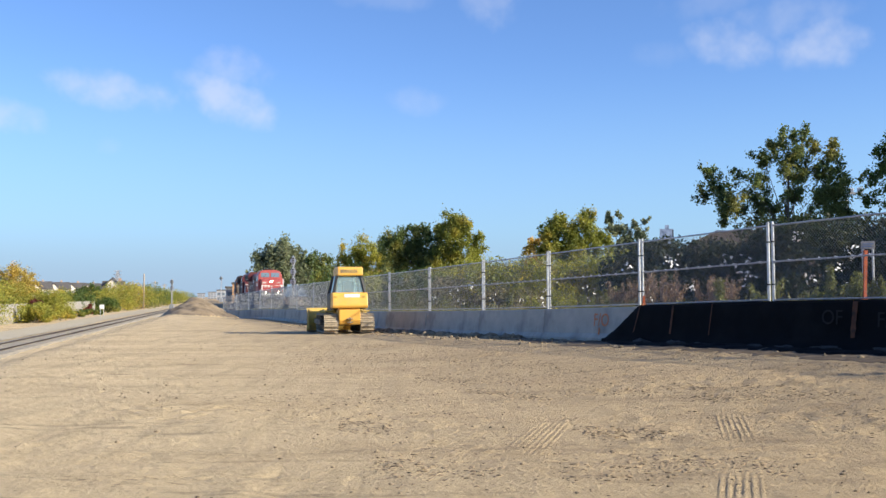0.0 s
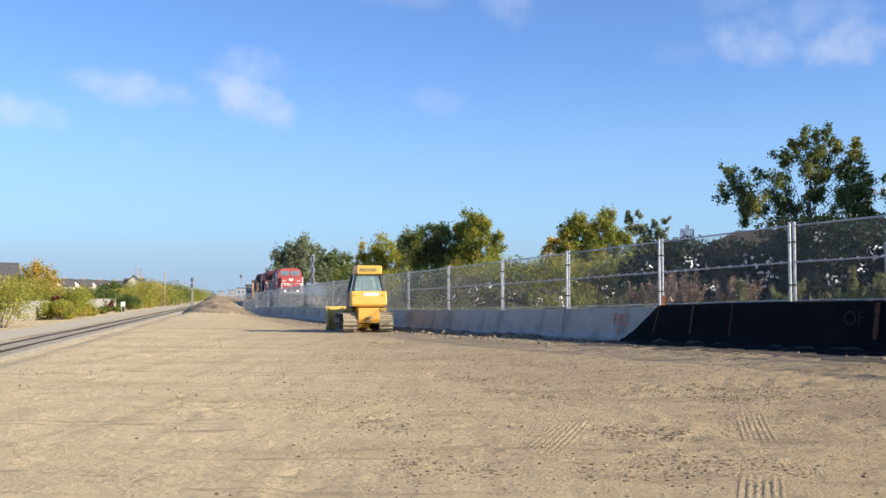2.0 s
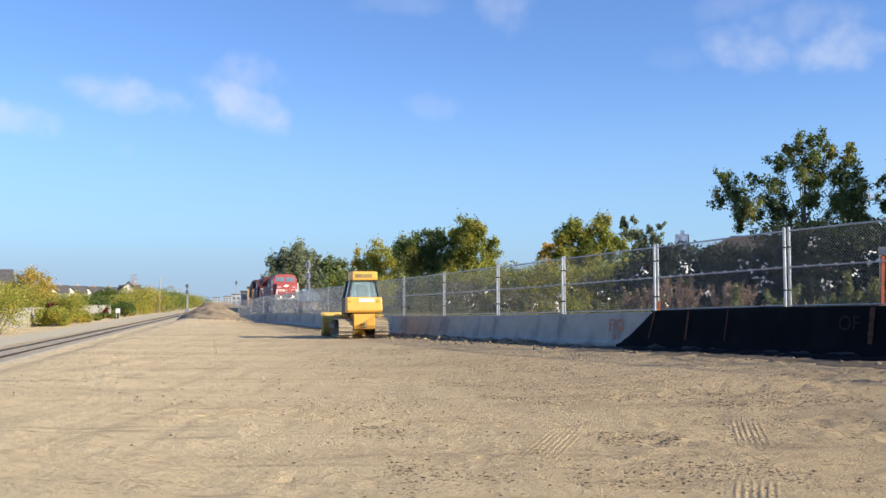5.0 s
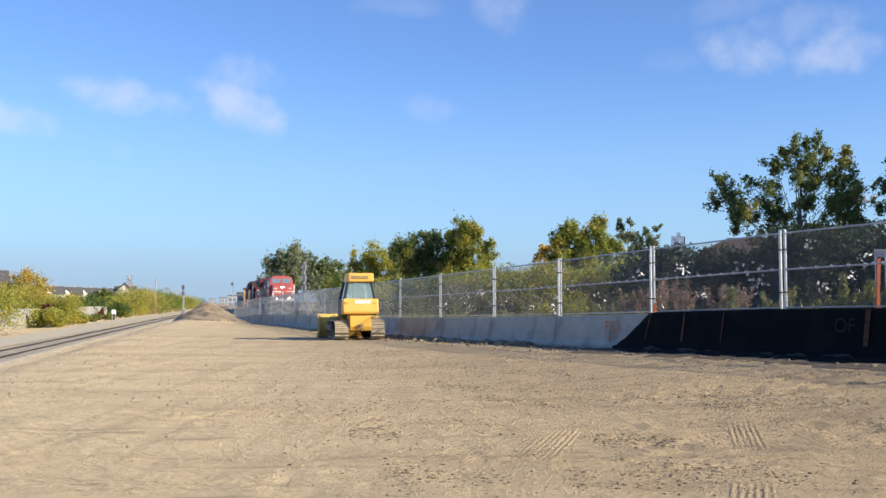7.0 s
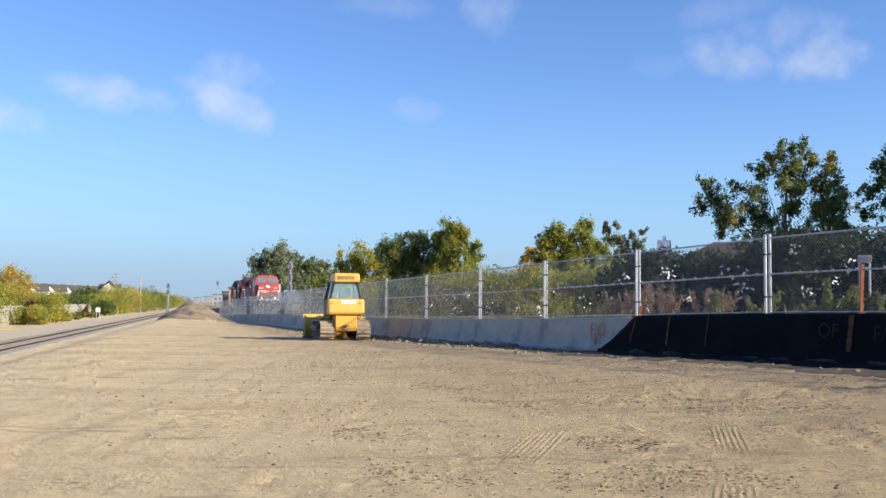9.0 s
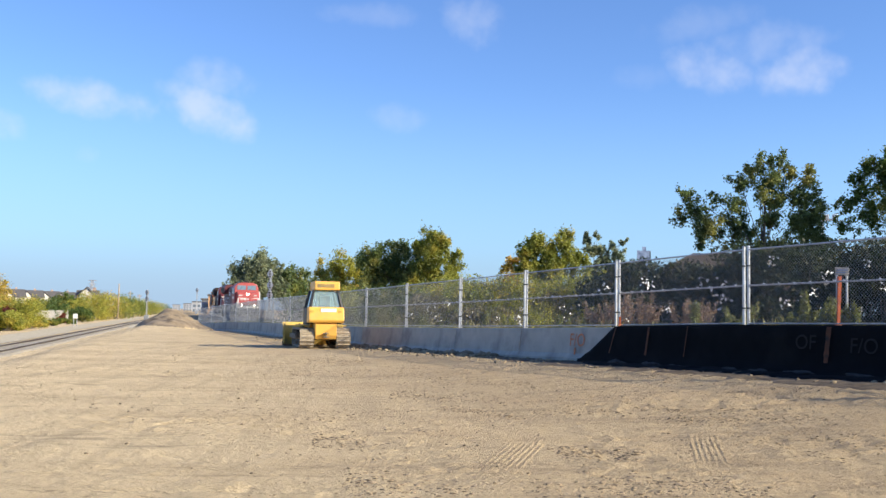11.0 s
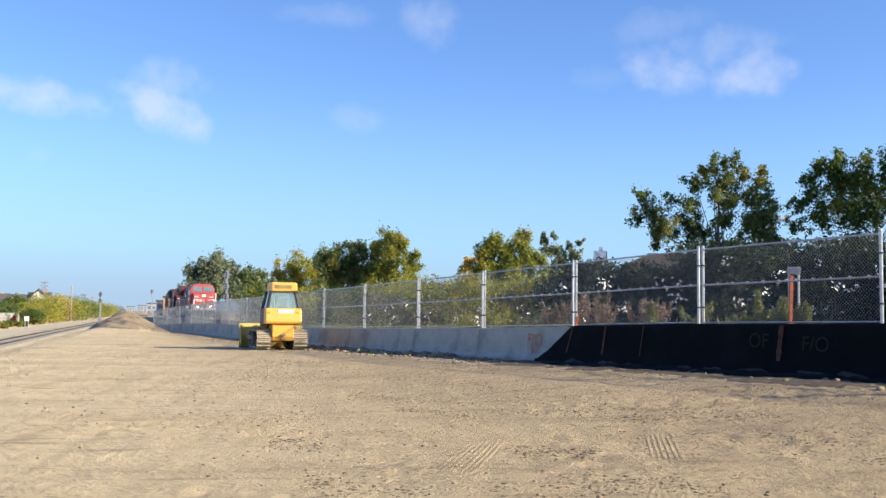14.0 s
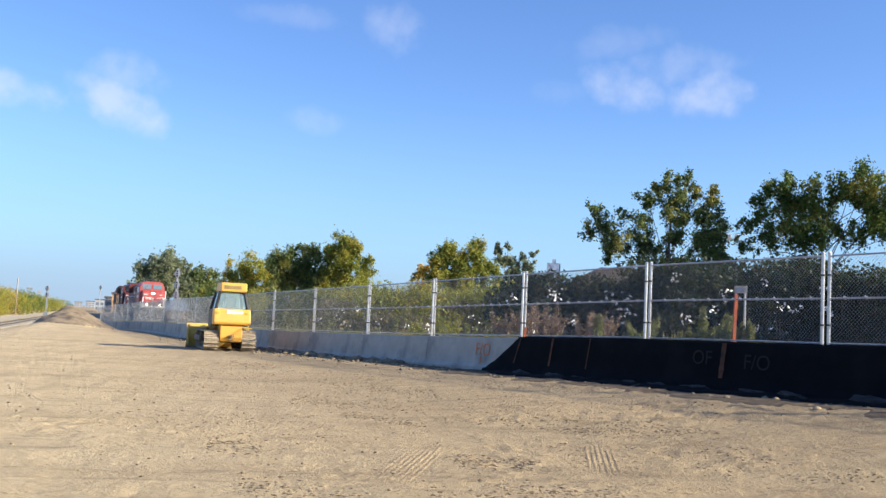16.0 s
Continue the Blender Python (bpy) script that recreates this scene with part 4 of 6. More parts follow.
def on_track(back, length):
    """The pose of a car whose front end is so far behind the train's, and whose two ends lie on the track."""
    y, run = FRONT, 0.0
    while run < back:
        y, run = y + 0.1, run + 0.1 * math.hypot(1, float(main_track_x(y + 0.1) - main_track_x(y)) * 10)
    x = float(main_track_x(y))
    far = float(main_track_x(y + length * 0.95))
    return pose(x, y, RAIL_Z, 0, 0, math.degrees(math.atan2(x - far, length * 0.95)))


locomotive(on_track(0, 22), MAROON, RED, "red and maroon diesel freight locomotive with lit headlights", True)
locomotive(on_track(22.6, 22), SOOT, MAROON, "sooty dark brown diesel freight locomotive behind another", False)
for k in range(3):
    hopper_car(on_track(45.2 + k * 17.4, 17), BOXORANGE if k in (0, 2) else UNDER, HOPPER,
               "grey covered hopper car with orange ends" if k in (0, 2) else "grey weathered covered hopper car")


# ---- plants ----
def leaf_cloud(rng, centres, radii, count, size, squash=0.8, shell=0.55):
    """Small two-sided leaves scattered through lobes; returns arrays of corners and faces."""
    centres, radii = np.asarray(centres, float), np.asarray(radii, float)
    share = radii ** 2 / np.sum(radii ** 2)
    pick = rng.choice(len(centres), count, p=share)
    way = rng.normal(size=(count, 3))
    way /= np.linalg.norm(way, axis=1)[:, None]
    reach = np.abs(rng.normal(0.55, 0.38, count)) if shell is None else rng.uniform(shell ** 3, 1.0, count) ** (1 / 3) * rng.uniform(0.8, 1.12, count)
    pos = centres[pick] + way * (radii[pick] * reach)[:, None] * np.array([1, 1, squash])
    a = rng.normal(size=(count, 3))
    a /= np.linalg.norm(a, axis=1)[:, None]
    b = np.cross(a, rng.normal(size=(count, 3)))
    b /= np.linalg.norm(b, axis=1)[:, None]
    s = size * rng.uniform(0.55, 1.3, count)
    a, b = a * s[:, None], b * (s * 0.6)[:, None]
    corners = np.stack([pos - a, pos - b * 0.9 + a * 0.1, pos + a, pos + b * 0.9 + a * 0.1], 1).reshape(-1, 3)
    faces = np.arange(count * 4).reshape(-1, 4)
    return corners, faces


def fast_mesh(name, verts, faces, mat, parent=None):
    me = bpy.data.meshes.new(name)
    k = faces.shape[1]
    me.vertices.add(len(verts))
    me.vertices.foreach_set("co", np.asarray(verts, np.float32).ravel())
    me.loops.add(faces.size)
    me.loops.foreach_set("vertex_index", faces.astype(np.int32).ravel())
    me.polygons.add(len(faces))
    me.polygons.foreach_set("loop_start", (np.arange(len(faces)) * k).astype(np.int32))
    me.update(calc_edges=True)
    me.materials.append(mat)
    ob = new(name, me)
    ob.parent = parent
    return ob


def tree(name, x, y, lobes, leaf, bark, label, seed, leaves=6000, size=0.16, trunk=0.16, sub=22, grow=(1, 1), clump=(0.2, 0.44), stems=1, base=None, group=""):
    """lobes: (across, up, radius) of the crown's large masses as seen along the yard; each is broken into smaller clumps."""
    rng = np.random.RandomState(seed)
    z0 = float(ground_z(x, y)) if base is None else base
    ob = thing(name, pose(x, y, z0), label, "tree", group)
    b = math.atan2(x, y)
    right = np.array([math.cos(b), -math.sin(b), 0])
    deep = np.array([math.sin(b), math.cos(b), 0])
    centres, radii, mains = [], [], []
    lobes = [(a * grow[0], u * grow[1], r * (grow[0] + grow[1]) / 2) for a, u, r in lobes]
    for across, up, r in lobes:
        c = right * across + np.array([0, 0, up]) + deep * rng.uniform(-0.5, 0.5) * r
        mains.append(c)
        for _ in range(sub):
            way = rng.normal(size=3)
            way /= np.linalg.norm(way)
            centres.append(c + way * r * rng.uniform(0.25, 1.15) * np.array([1, 1, 0.9]))
            radii.append(r * rng.uniform(*clump))
    verts, faces = leaf_cloud(rng, centres, radii, leaves, size, 1.35, None)
    fast_mesh("crown", verts, faces, leaf, ob)
    bm = bmesh.new()
    top = max(c[2] for c in mains)
    low = min(c[2] - r[2] for c, r in zip(mains, lobes))
    fork = max(0.6, low * 0.75)
    for s in range(stems):
        lean = right * (s - (stems - 1) / 2) * 0.5
        pts = [Vector(lean * 0.3), Vector(lean + np.array([rng.uniform(-.1, .1), rng.uniform(-.1, .1), fork])), Vector(lean * 1.6 + np.array([rng.uniform(-.2, .2), rng.uniform(-.2, .2), fork + (top - fork) * 0.7]))]
        rod(bm, pts[0] - Vector((0, 0, 0.2)), pts[1], trunk, trunk * 0.75)
        rod(bm, pts[1], pts[2], trunk * 0.75, trunk * 0.3)
    part("trunk", bm, bark, ob)
    for c in mains:
        bm = bmesh.new()
        start = Vector((0, 0, fork + rng.uniform(0.1, 0.75) * max(0.3, c[2] - fork - 0.6)))
        bend = start.lerp(Vector(c), 0.5) + Vector((rng.uniform(-.2, .2), rng.uniform(-.2, .2), 0.25))
        slim = 0.42 * min(1.0, 2.6 / math.sqrt(len(mains)))
        rod(bm, start, bend, trunk * slim, trunk * slim * 0.65, 6)
        rod(bm, bend, Vector(c), trunk * slim * 0.65, trunk * 0.1, 6)
        part("limb", bm, bark, ob)
    bm = bmesh.new()
    for c in centres[::3]:
        near = min(mains, key=lambda q: np.linalg.norm(q - c))
        rod(bm, Vector(near), Vector(c), trunk * 0.14, trunk * 0.05, 5)
    tagged(part("brushwood", bm, bark, ob), kind="stuff")
    return ob


# tall trees behind the main track, each set by its bearing from the yard's open end
def bearing(deg, dist):
    return dist * math.sin(radians(deg)), dist * math.cos(radians(deg))


tree("tree", *bearing(19.47, 47), [(-3.4, 7.4, 0.44), (-3.7, 6.2, 0.37), (-3.0, 6.5, 0.65), (-2.5, 5.8, 0.83), (-2.1, 7.1, 0.42), (-1.4, 6.5, 0.79), (-1.2, 5.7, 0.74), (-0.9, 7.9, 0.55),
                                   (-0.4, 8.4, 0.46), (0.1, 8.8, 0.46), (0.4, 7.9, 0.79), (0.4, 7.0, 0.74), (0.9, 8.9, 0.39), (1.2, 8.2, 0.42), (2.2, 8.3, 0.37), (1.9, 7.8, 0.51),
                                   (1.6, 7.1, 0.6), (2.3, 7.0, 0.55), (2.1, 6.3, 0.74), (1.3, 6.1, 0.79), (1.9, 5.5, 0.74), (-0.3, 5.4, 0.6), (0.4, 5.9, 0.55), (-2.7, 5.0, 0.42), (2.6, 5.2, 0.42)],
     LEAF_DARK, BARK, "dark green broadleaf tree with open airy crown", 11, 29000, 0.068, 0.1, group="trees behind the track", clump=(0.24, 0.5), sub=13, grow=(1, 0.985))
tree("tree", *bearing(27.84, 47), [(-3.3, 6.7, 0.44), (-2.9, 7.7, 0.49), (-2.5, 8.3, 0.49), (-1.8, 8.4, 0.58), (-1.5, 8.8, 0.35), (-1.9, 7.6, 0.87), (-2.7, 6.8, 0.64), (-2.4, 6.0, 0.7),
                                   (-0.4, 8.7, 0.32), (-0.7, 8.1, 0.75), (-1.0, 7.2, 0.93), (0.0, 7.4, 0.87), (0.6, 8.6, 0.64), (1.0, 8.0, 0.7), (-0.2, 6.3, 0.93), (-1.3, 6.2, 0.93),
                                   (0.8, 6.4, 0.64), (1.7, 8.6, 0.87), (1.6, 7.6, 0.75), (1.8, 6.5, 0.75), (-3.4, 5.6, 0.49), (2.5, 7.1, 0.99), (2.8, 8.2, 0.99), (3.1, 6.4, 1.04)],
     LEAF_MID, BARK, "green broadleaf tree with some yellowing leaves", 12, 33000, 0.072, 0.12, group="trees behind the track", clump=(0.26, 0.54), sub=13, grow=(1, 0.98))
tree("tree", *bearing(37.5, 48), [(0.0, 6.4, 2.1), (-2.4, 5.4, 1.8), (2.4, 5.4, 1.8), (0.2, 4.2, 2.0)],
     LEAF_DARK, BARK, "dark green broadleaf tree", 13, 17100, 0.111, 0.16, group="trees behind the track", grow=(1.1, 1.1))
tree("tree", *bearing(7.72, 76), [(-1.0, 7.3, 0.75), (-1.1, 6.4, 0.91), (-1.9, 6.1, 0.75), (1.2, 7.6, 0.66), (1.0, 6.7, 0.83), (0.0, 6.3, 0.91), (-1.3, 5.3, 1.0), (0.3, 5.3, 1.08),
                                  (1.6, 5.6, 0.83), (2.6, 5.6, 0.58), (-2.5, 4.9, 0.66), (1.3, 4.6, 1.0), (-0.5, 4.3, 1.0), (3.1, 4.4, 0.91), (4.0, 4.4, 0.83), (5.9, 4.5, 0.83)],
     LEAF_OLIVE, BARK, "leafy tree with dark to yellow-green crown", 14, 29000, 0.1, 0.14, group="trees behind the track", sub=14, clump=(0.3, 0.6))
tree("tree", *bearing(10.64, 84), [(-1.2, 8.0, 0.55), (-0.4, 8.2, 0.33), (-0.1, 7.1, 0.64), (-0.9, 7.1, 0.64), (0.9, 7.4, 0.33), (1.7, 7.7, 0.29), (1.4, 6.6, 0.64), (0.5, 6.3, 0.73), (2.2, 7.9, 0.18), (0.2, 5.2, 1.0), (1.6, 5.4, 0.9)],
     LEAF_GREY, BARK, "grey-green tree with thin wispy branches", 15, 7500, 0.12, 0.12, group="trees behind the track", sub=12)
tree("tree", *bearing(5.62, 90), [(-0.2, 6.4, 0.63), (0.6, 6.6, 0.49), (-0.6, 5.8, 0.59), (0.4, 5.6, 0.69), (0.0, 4.6, 0.9)],
     LEAF_GOLD, BARK, "small pale autumn tree", 16, 3400, 0.12, 0.1, group="trees behind the track")
tree("tree", *bearing(-1.12, 88), [(-0.6, 7.3, 0.67), (0.5, 7.1, 0.77), (1.4, 6.7, 0.77), (0.0, 5.7, 1.35), (-1.2, 6.1, 1.15), (1.2, 5.1, 1.15), (-2.1, 6.5, 0.96), (-2.9, 5.9, 0.87), (-1.2, 4.7, 1.35), (-2.6, 4.2, 1.3), (0.6, 3.6, 1.5)],
     LEAF_DARK, BARK, "dense dark green tree", 17, 34000, 0.1, 0.18, group="trees behind the track", sub=16, clump=(0.3, 0.6))
tree("tree", *bearing(0.63, 86), [(0.1, 8.1, 0.85), (0.9, 7.7, 0.85), (0.4, 6.7, 1.13), (-0.9, 7.3, 0.66), (-0.4, 5.8, 1.13), (1.3, 6.0, 1.03), (2.6, 6.7, 0.56), (2.5, 5.6, 0.66), (0.6, 4.7, 1.13), (1.9, 4.7, 0.94), (-0.9, 4.3, 0.75)],
     LEAF_OLIVE, BARK, "tall green tree with olive tint", 18, 24000, 0.1, 0.15, group="trees behind the track", sub=15, clump=(0.3, 0.6))
tree("tree", *bearing(-4.55, 92), [(0.0, 5.0, 1.3), (-1.3, 4.6, 1.0), (1.3, 4.7, 1.1), (0.0, 3.4, 1.7), (-1.6, 3.0, 1.2), (1.6, 3.0, 1.3)],
     LEAF_YELLOW, BARK, "rounded tree turning golden", 19, 20000, 0.1, 0.14, group="trees behind the track", grow=(1.1, 1.12), sub=18)
tree("tree", *bearing(-9.2, 165), [(0.0, 8.0, 2.6), (-2.2, 7.0, 2.2), (2.3, 7.4, 2.2), (-3.2, 4.8, 2.0), (3.2, 5.2, 2.2), (0.0, 5.0, 2.4)],
     LEAF_GREY, BARK_PALE, "tall grey-green willow-like tree", 20, 19000, 0.237, 0.3, group="trees behind the track", grow=(1.0, 1.16))
tree("tree", *bearing(-7.2, 168), [(0.0, 5.4, 2.0), (1.6, 4.6, 1.8), (-1.2, 4.2, 1.9), (0.4, 3.0, 2.0)],
     LEAF_DARK, BARK, "dark green rounded tree", 21, 10450, 0.222, 0.2, group="trees behind the track", grow=(1.1, 1.3))


def shrub(name, x, y, wide, high, leaf, label, seed, leaves, size, category="shrub", group="", base=None, flowers=0):
    rng = np.random.RandomState(seed)
    z0 = float(ground_z(x, y)) if base is None else base
    ob = thing(name, pose(x, y, z0), label, category, group)
    centres, radii = [], []
    for _ in range(int(10 + wide * 3)):
        u, v, w = rng.uniform(-1, 1), rng.uniform(-0.6, 0.6), rng.uniform(0.1, 1) ** 0.8
        centres.append((u * wide * 0.5 * (1.1 - 0.45 * w), v * wide * 0.4, w * high * 0.8))
        radii.append(rng.uniform(0.16, 0.3) * min(wide, high * 1.3))
    verts, faces = leaf_cloud(rng, centres, radii, leaves, size)
    verts[:, 2] = np.maximum(verts[:, 2], 0.02)
    fast_mesh("leaves", verts, faces, leaf, ob)
    bm = bmesh.new()
    for c in centres[::2]:
        rod(bm, (c[0] * 0.3, c[1] * 0.3, -0.1), c, 0.035, 0.012, 5)
    tagged(part("stem_tangle", bm, BARK, ob), kind="stuff")
    if flowers:
        v2, f2 = leaf_cloud(rng, [(rng.uniform(-.5, .5) * wide * 0.8, -0.4 * wide - 0.75, rng.uniform(0.3, 0.75) * high) for _ in range(5)], [0.3] * 5, flowers, 0.085)
        fast_mesh("blossom", v2, f2, PETAL, ob)
    return ob


# dark thicket behind the main track, its shade put into the leaf colour
rng = np.random.RandomState(5)
for k in range(17):
    deg = 11.8 + k * 1.75
    d = 43.5 + rng.uniform(-1.5, 1.5)
    x, y = bearing(deg, d)
    shrub("shrub", x, y, 3.4, 3.95 + rng.uniform(-0.35, 0.4) + (1.5 if deg > 21.5 else 1.2 if deg > 18 else 0.0), SHADED_SHRUB, "dense dark green shrub with white blossoms" if k % 3 != 1 else "dense dark green shrub", 60 + k, 6000, 0.09,
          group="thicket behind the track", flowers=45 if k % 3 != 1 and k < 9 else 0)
for k in range(9):
    x, y = bearing(19.6 + k * 2.1, 53 + rng.uniform(-1.5, 1.5))
    shrub("shrub", x, y, 4.2, 5.9 + rng.uniform(-0.4, 0.6), SHADED_SHRUB, "tall dense dark green shrub", 150 + k, 6500, 0.1, group="thicket behind the track")
for k in range(15):
    deg = -6.2 + k * 1.25
    x, y = bearing(deg, 78 + rng.uniform(-3, 3))
    warm = (LEAF_MID, LEAF_YELLOW, LEAF_DARK, LEAF_MID)[k % 4]
    shrub("shrub", x, y, 4.2, 3.5 + rng.uniform(-0.5, 0.7), warm, ("leafy green shrub", "yellow-green shrub", "dark green shrub", "leafy green shrub")[k % 4] + " behind the railway",
          90 + k, 5200, 0.1, group="thicket behind the track")
for k in range(12):
    deg = -1.0 + k * 1.2
    x, y = bearing(deg, 100 + rng.uniform(-3, 6))
    shrub("shrub", x, y, 5.0, 5.4 + rng.uniform(-0.7, 0.7), (LEAF_YELLOW, LEAF_MID, LEAF_GREY)[k % 3], ("yellow-green shrub", "leafy green shrub", "grey-green shrub")[k % 3] + " far behind the railway",
          120 + k, 2800, 0.14, group="thicket behind the track")


for k in range(10):
    x, y = bearing(0.9 + k * 1.15, 66 + rng.uniform(-3, 3))
    kind = k % 3
    shrub("shrub", x, y, 4.4, (3.0, 4.4, 4.0)[kind] + rng.uniform(-0.4, 0.4), (PALE_SCRUB, LEAF_YELLOW, LEAF_OLIVE)[kind],
          ("pale dry scrub with white seed heads", "yellow-green shrub", "olive green shrub")[kind] + " beyond the track", 400 + k, 5200, 0.085, group="scrub on the bank", flowers=40 if kind == 0 else 0)


def blade_patch(name, spots, height, leaf, label, seed, width=0.012, per=26, spread_r=0.22, category="grass"):
    """Upright blades in tufts."""
    rng = np.random.RandomState(seed)
    verts = []
    for x, y in spots:
        z = float(ground_z(x, y))
        h0 = height * rng.uniform(0.55, 1.25)
        for _ in range(per):
            a, r = rng.uniform(0, 6.28), spread_r * rng.uniform(0, 1) ** 0.6
            px, py = x + r * math.cos(a), y + r * math.sin(a)
            h, lean = h0 * rng.uniform(0.5, 1.1), rng.uniform(0, 0.35)
            b = rng.uniform(0, 6.28)
            wx, wy = width * math.cos(b), width * math.sin(b)
            tx, ty = px + lean * h * math.cos(a), py + lean * h * math.sin(a)
            verts += [(px - wx, py - wy, z - 0.03), (px + wx, py + wy, z - 0.03), ((px + tx) / 2 + wx, (py + ty) / 2 + wy, z + h * 0.6), (tx, ty, z + h)]
    faces = np.arange(len(verts)).reshape(-1, 4)
    ob = fast_mesh(name, np.array(verts), faces, leaf)
    return tagged(ob, label, category, kind="stuff")


spots = []
rng = np.random.RandomState(8)
for y in np.arange(19.9, 110, 0.16):
    if rng.rand() < 0.85:
        spots.append((float(fence_x(y)) + rng.uniform(0.4, 3.2), y))
blade_patch("verge_grass", spots, 0.34, GRASS, "yellow-green grass and weeds along the fence", 1, 0.013, 22, 0.25)

def weed_clump(x, y, high, seed, leaf, label, wide=0.5):
    """A seedy weed: stalks, each with a plume of small leaves."""
    rng = np.random.RandomState(seed)
    ob = thing("weed", pose(x, y, float(ground_z(x, y))), label, "weed", "weeds along the fence")
    bm = bmesh.new()
    cs, rs = [], []
    for _ in range(9):
        a, r = rng.uniform(0, 6.28), rng.uniform(0, wide)
        tip = Vector((r * math.cos(a), r * math.sin(a), high * rng.uniform(0.6, 1.05)))
        rod(bm, (tip.x * 0.4, tip.y * 0.4, -0.05), tip, 0.012, 0.006, 4)
        for f in (0.55, 0.75, 0.92):
            cs.append((tip.x * (0.4 + 0.6 * f), tip.y * (0.4 + 0.6 * f), tip.z * f))
            rs.append(0.13 * high * (1.25 - f * 0.6))
    tagged(part("stalk_tangle", bm, BARK, ob), kind="stuff")
    v, f = leaf_cloud(rng, cs, rs, 700, 0.035, 1.4, 0.2)
    tagged(fast_mesh("seed_foliage", v, f, leaf, ob), kind="stuff")


for k, (y, off, h, leaf) in enumerate([(24.3, 2.0, 0.8, 1), (25.1, 1.6, 0.9, 0), (25.9, 1.9, 0.9, 0), (26.6, 2.2, 1.1, 0), (27.2, 1.6, 0.85, 0), (27.8, 1.9, 1.2, 0), (28.3, 1.5, 1.1, 0), (28.8, 2.0, 1.25, 0),
                                       (29.3, 1.5, 0.9, 0), (30.0, 1.8, 0.75, 1), (31.4, 1.6, 0.6, 1), (32.2, 1.4, 0.75, 2), (33.0, 1.5, 0.8, 2), (33.8, 1.3, 0.7, 2), (36.2, 1.5, 0.8, 1), (42.5, 1.5, 1.0, 1), (46.8, 1.3, 1.2, 1), (53, 1.5, 1.2, 1), (60, 1.5, 1.2, 1)]):
    weed_clump(float(fence_x(y)) + off, y, h, 200 + k, (DRY_WEED, GRASS, LEAF_YELLOW)[leaf],
               ("dry brown weed with seedy plumes", "yellow-green weed", "leafy bright green weed")[leaf] + " behind the barrier")


for k, (y, h, wide) in enumerate([(21.35, 0.45, 0.3), (21.0, 0.95, 0.13), (20.75, 0.5, 0.3), (20.4, 0.75, 0.14), (20.1, 0.5, 0.28), (19.85, 0.65, 0.14), (24.1, 0.75, 0.13), (22.9, 0.4, 0.2)]):
    weed_clump(float(fence_x(y)) + 0.7, y, h, 260 + k, GRASS, "pale yellow-green plume weed behind the barrier", wide)


# ---- the far side of the yard ----
def left_line(y, off):
    return float(old_track_x(y)) - off


def gravel_strip(name, y0, y1, near, far, label, mat):
    ys = np.arange(y0, y1, 3.0)
    verts = []
    for y in ys:
        for off in np.linspace(near, far, 6):
            x = left_line(y, off + 0.4 * float(lattice(y, 1.0, 9.0, 41)))
            verts.append((x, y, float(ground_z(x, y)) + 0.05))
    faces = [(i * 6 + k, i * 6 + k + 1, i * 6 + k + 7, i * 6 + k + 6) for i in range(len(ys) - 1) for k in range(5)]
    tagged(mesh_ob(name, verts, faces, mat), label, "gravel", kind="structure")


gravel_strip("gravel_path", 10, 300, 2.4, 6.6, "pale gravel service road beside the yard track", GRAVEL)
gravel_strip("gravel_shoulder", 135, 225, -2.4, -4.2, "pale gravel shoulder along the yard track", PALE_GRAVEL)


def board_fence(y0, y1, off, high):
    ob = thing("board_fence", None, "weathered grey wooden board fence", "fence")
    a = Vector((left_line(y0, off), y0, LOW_Z))
    b = Vector((left_line(y1, off), y1, LOW_Z))
    m, length, rise = frame_between(a, b)
    ob.matrix_world = m
    me = None
    n = int(length / 0.24)
    for k in range(min(n, 260)):
        if me is None:
            bm = boxes((-0.105, 0.105, -0.015, 0.015, 0.03, high), bevel=0.006)
            board = part("board", bm, WOOD_GREY, ob)
            me = board.data
        else:
            board = new("board", me)
            board.parent = ob
        board.matrix_local = pose(0.12 + k * 0.24, random.uniform(-0.02, 0.02), random.uniform(-0.04, 0.03), 0, random.uniform(-0.8, 0.8), 0)
    for h in (0.4, high - 0.4):
        part("rail", boxes((0, length, 0.02, 0.09, h, h + 0.09)), WOOD_GREY, ob)
    for k in range(int(length / 2.4) + 1):
        part("post", boxes((k * 2.4 - 0.06, k * 2.4 + 0.06, 0.02, 0.14, 0, high + 0.05)), WOOD_GREY, ob)


board_fence(92, 134, 11.5, 2.15)
board_fence(138, 178, 11.5, 2.2)

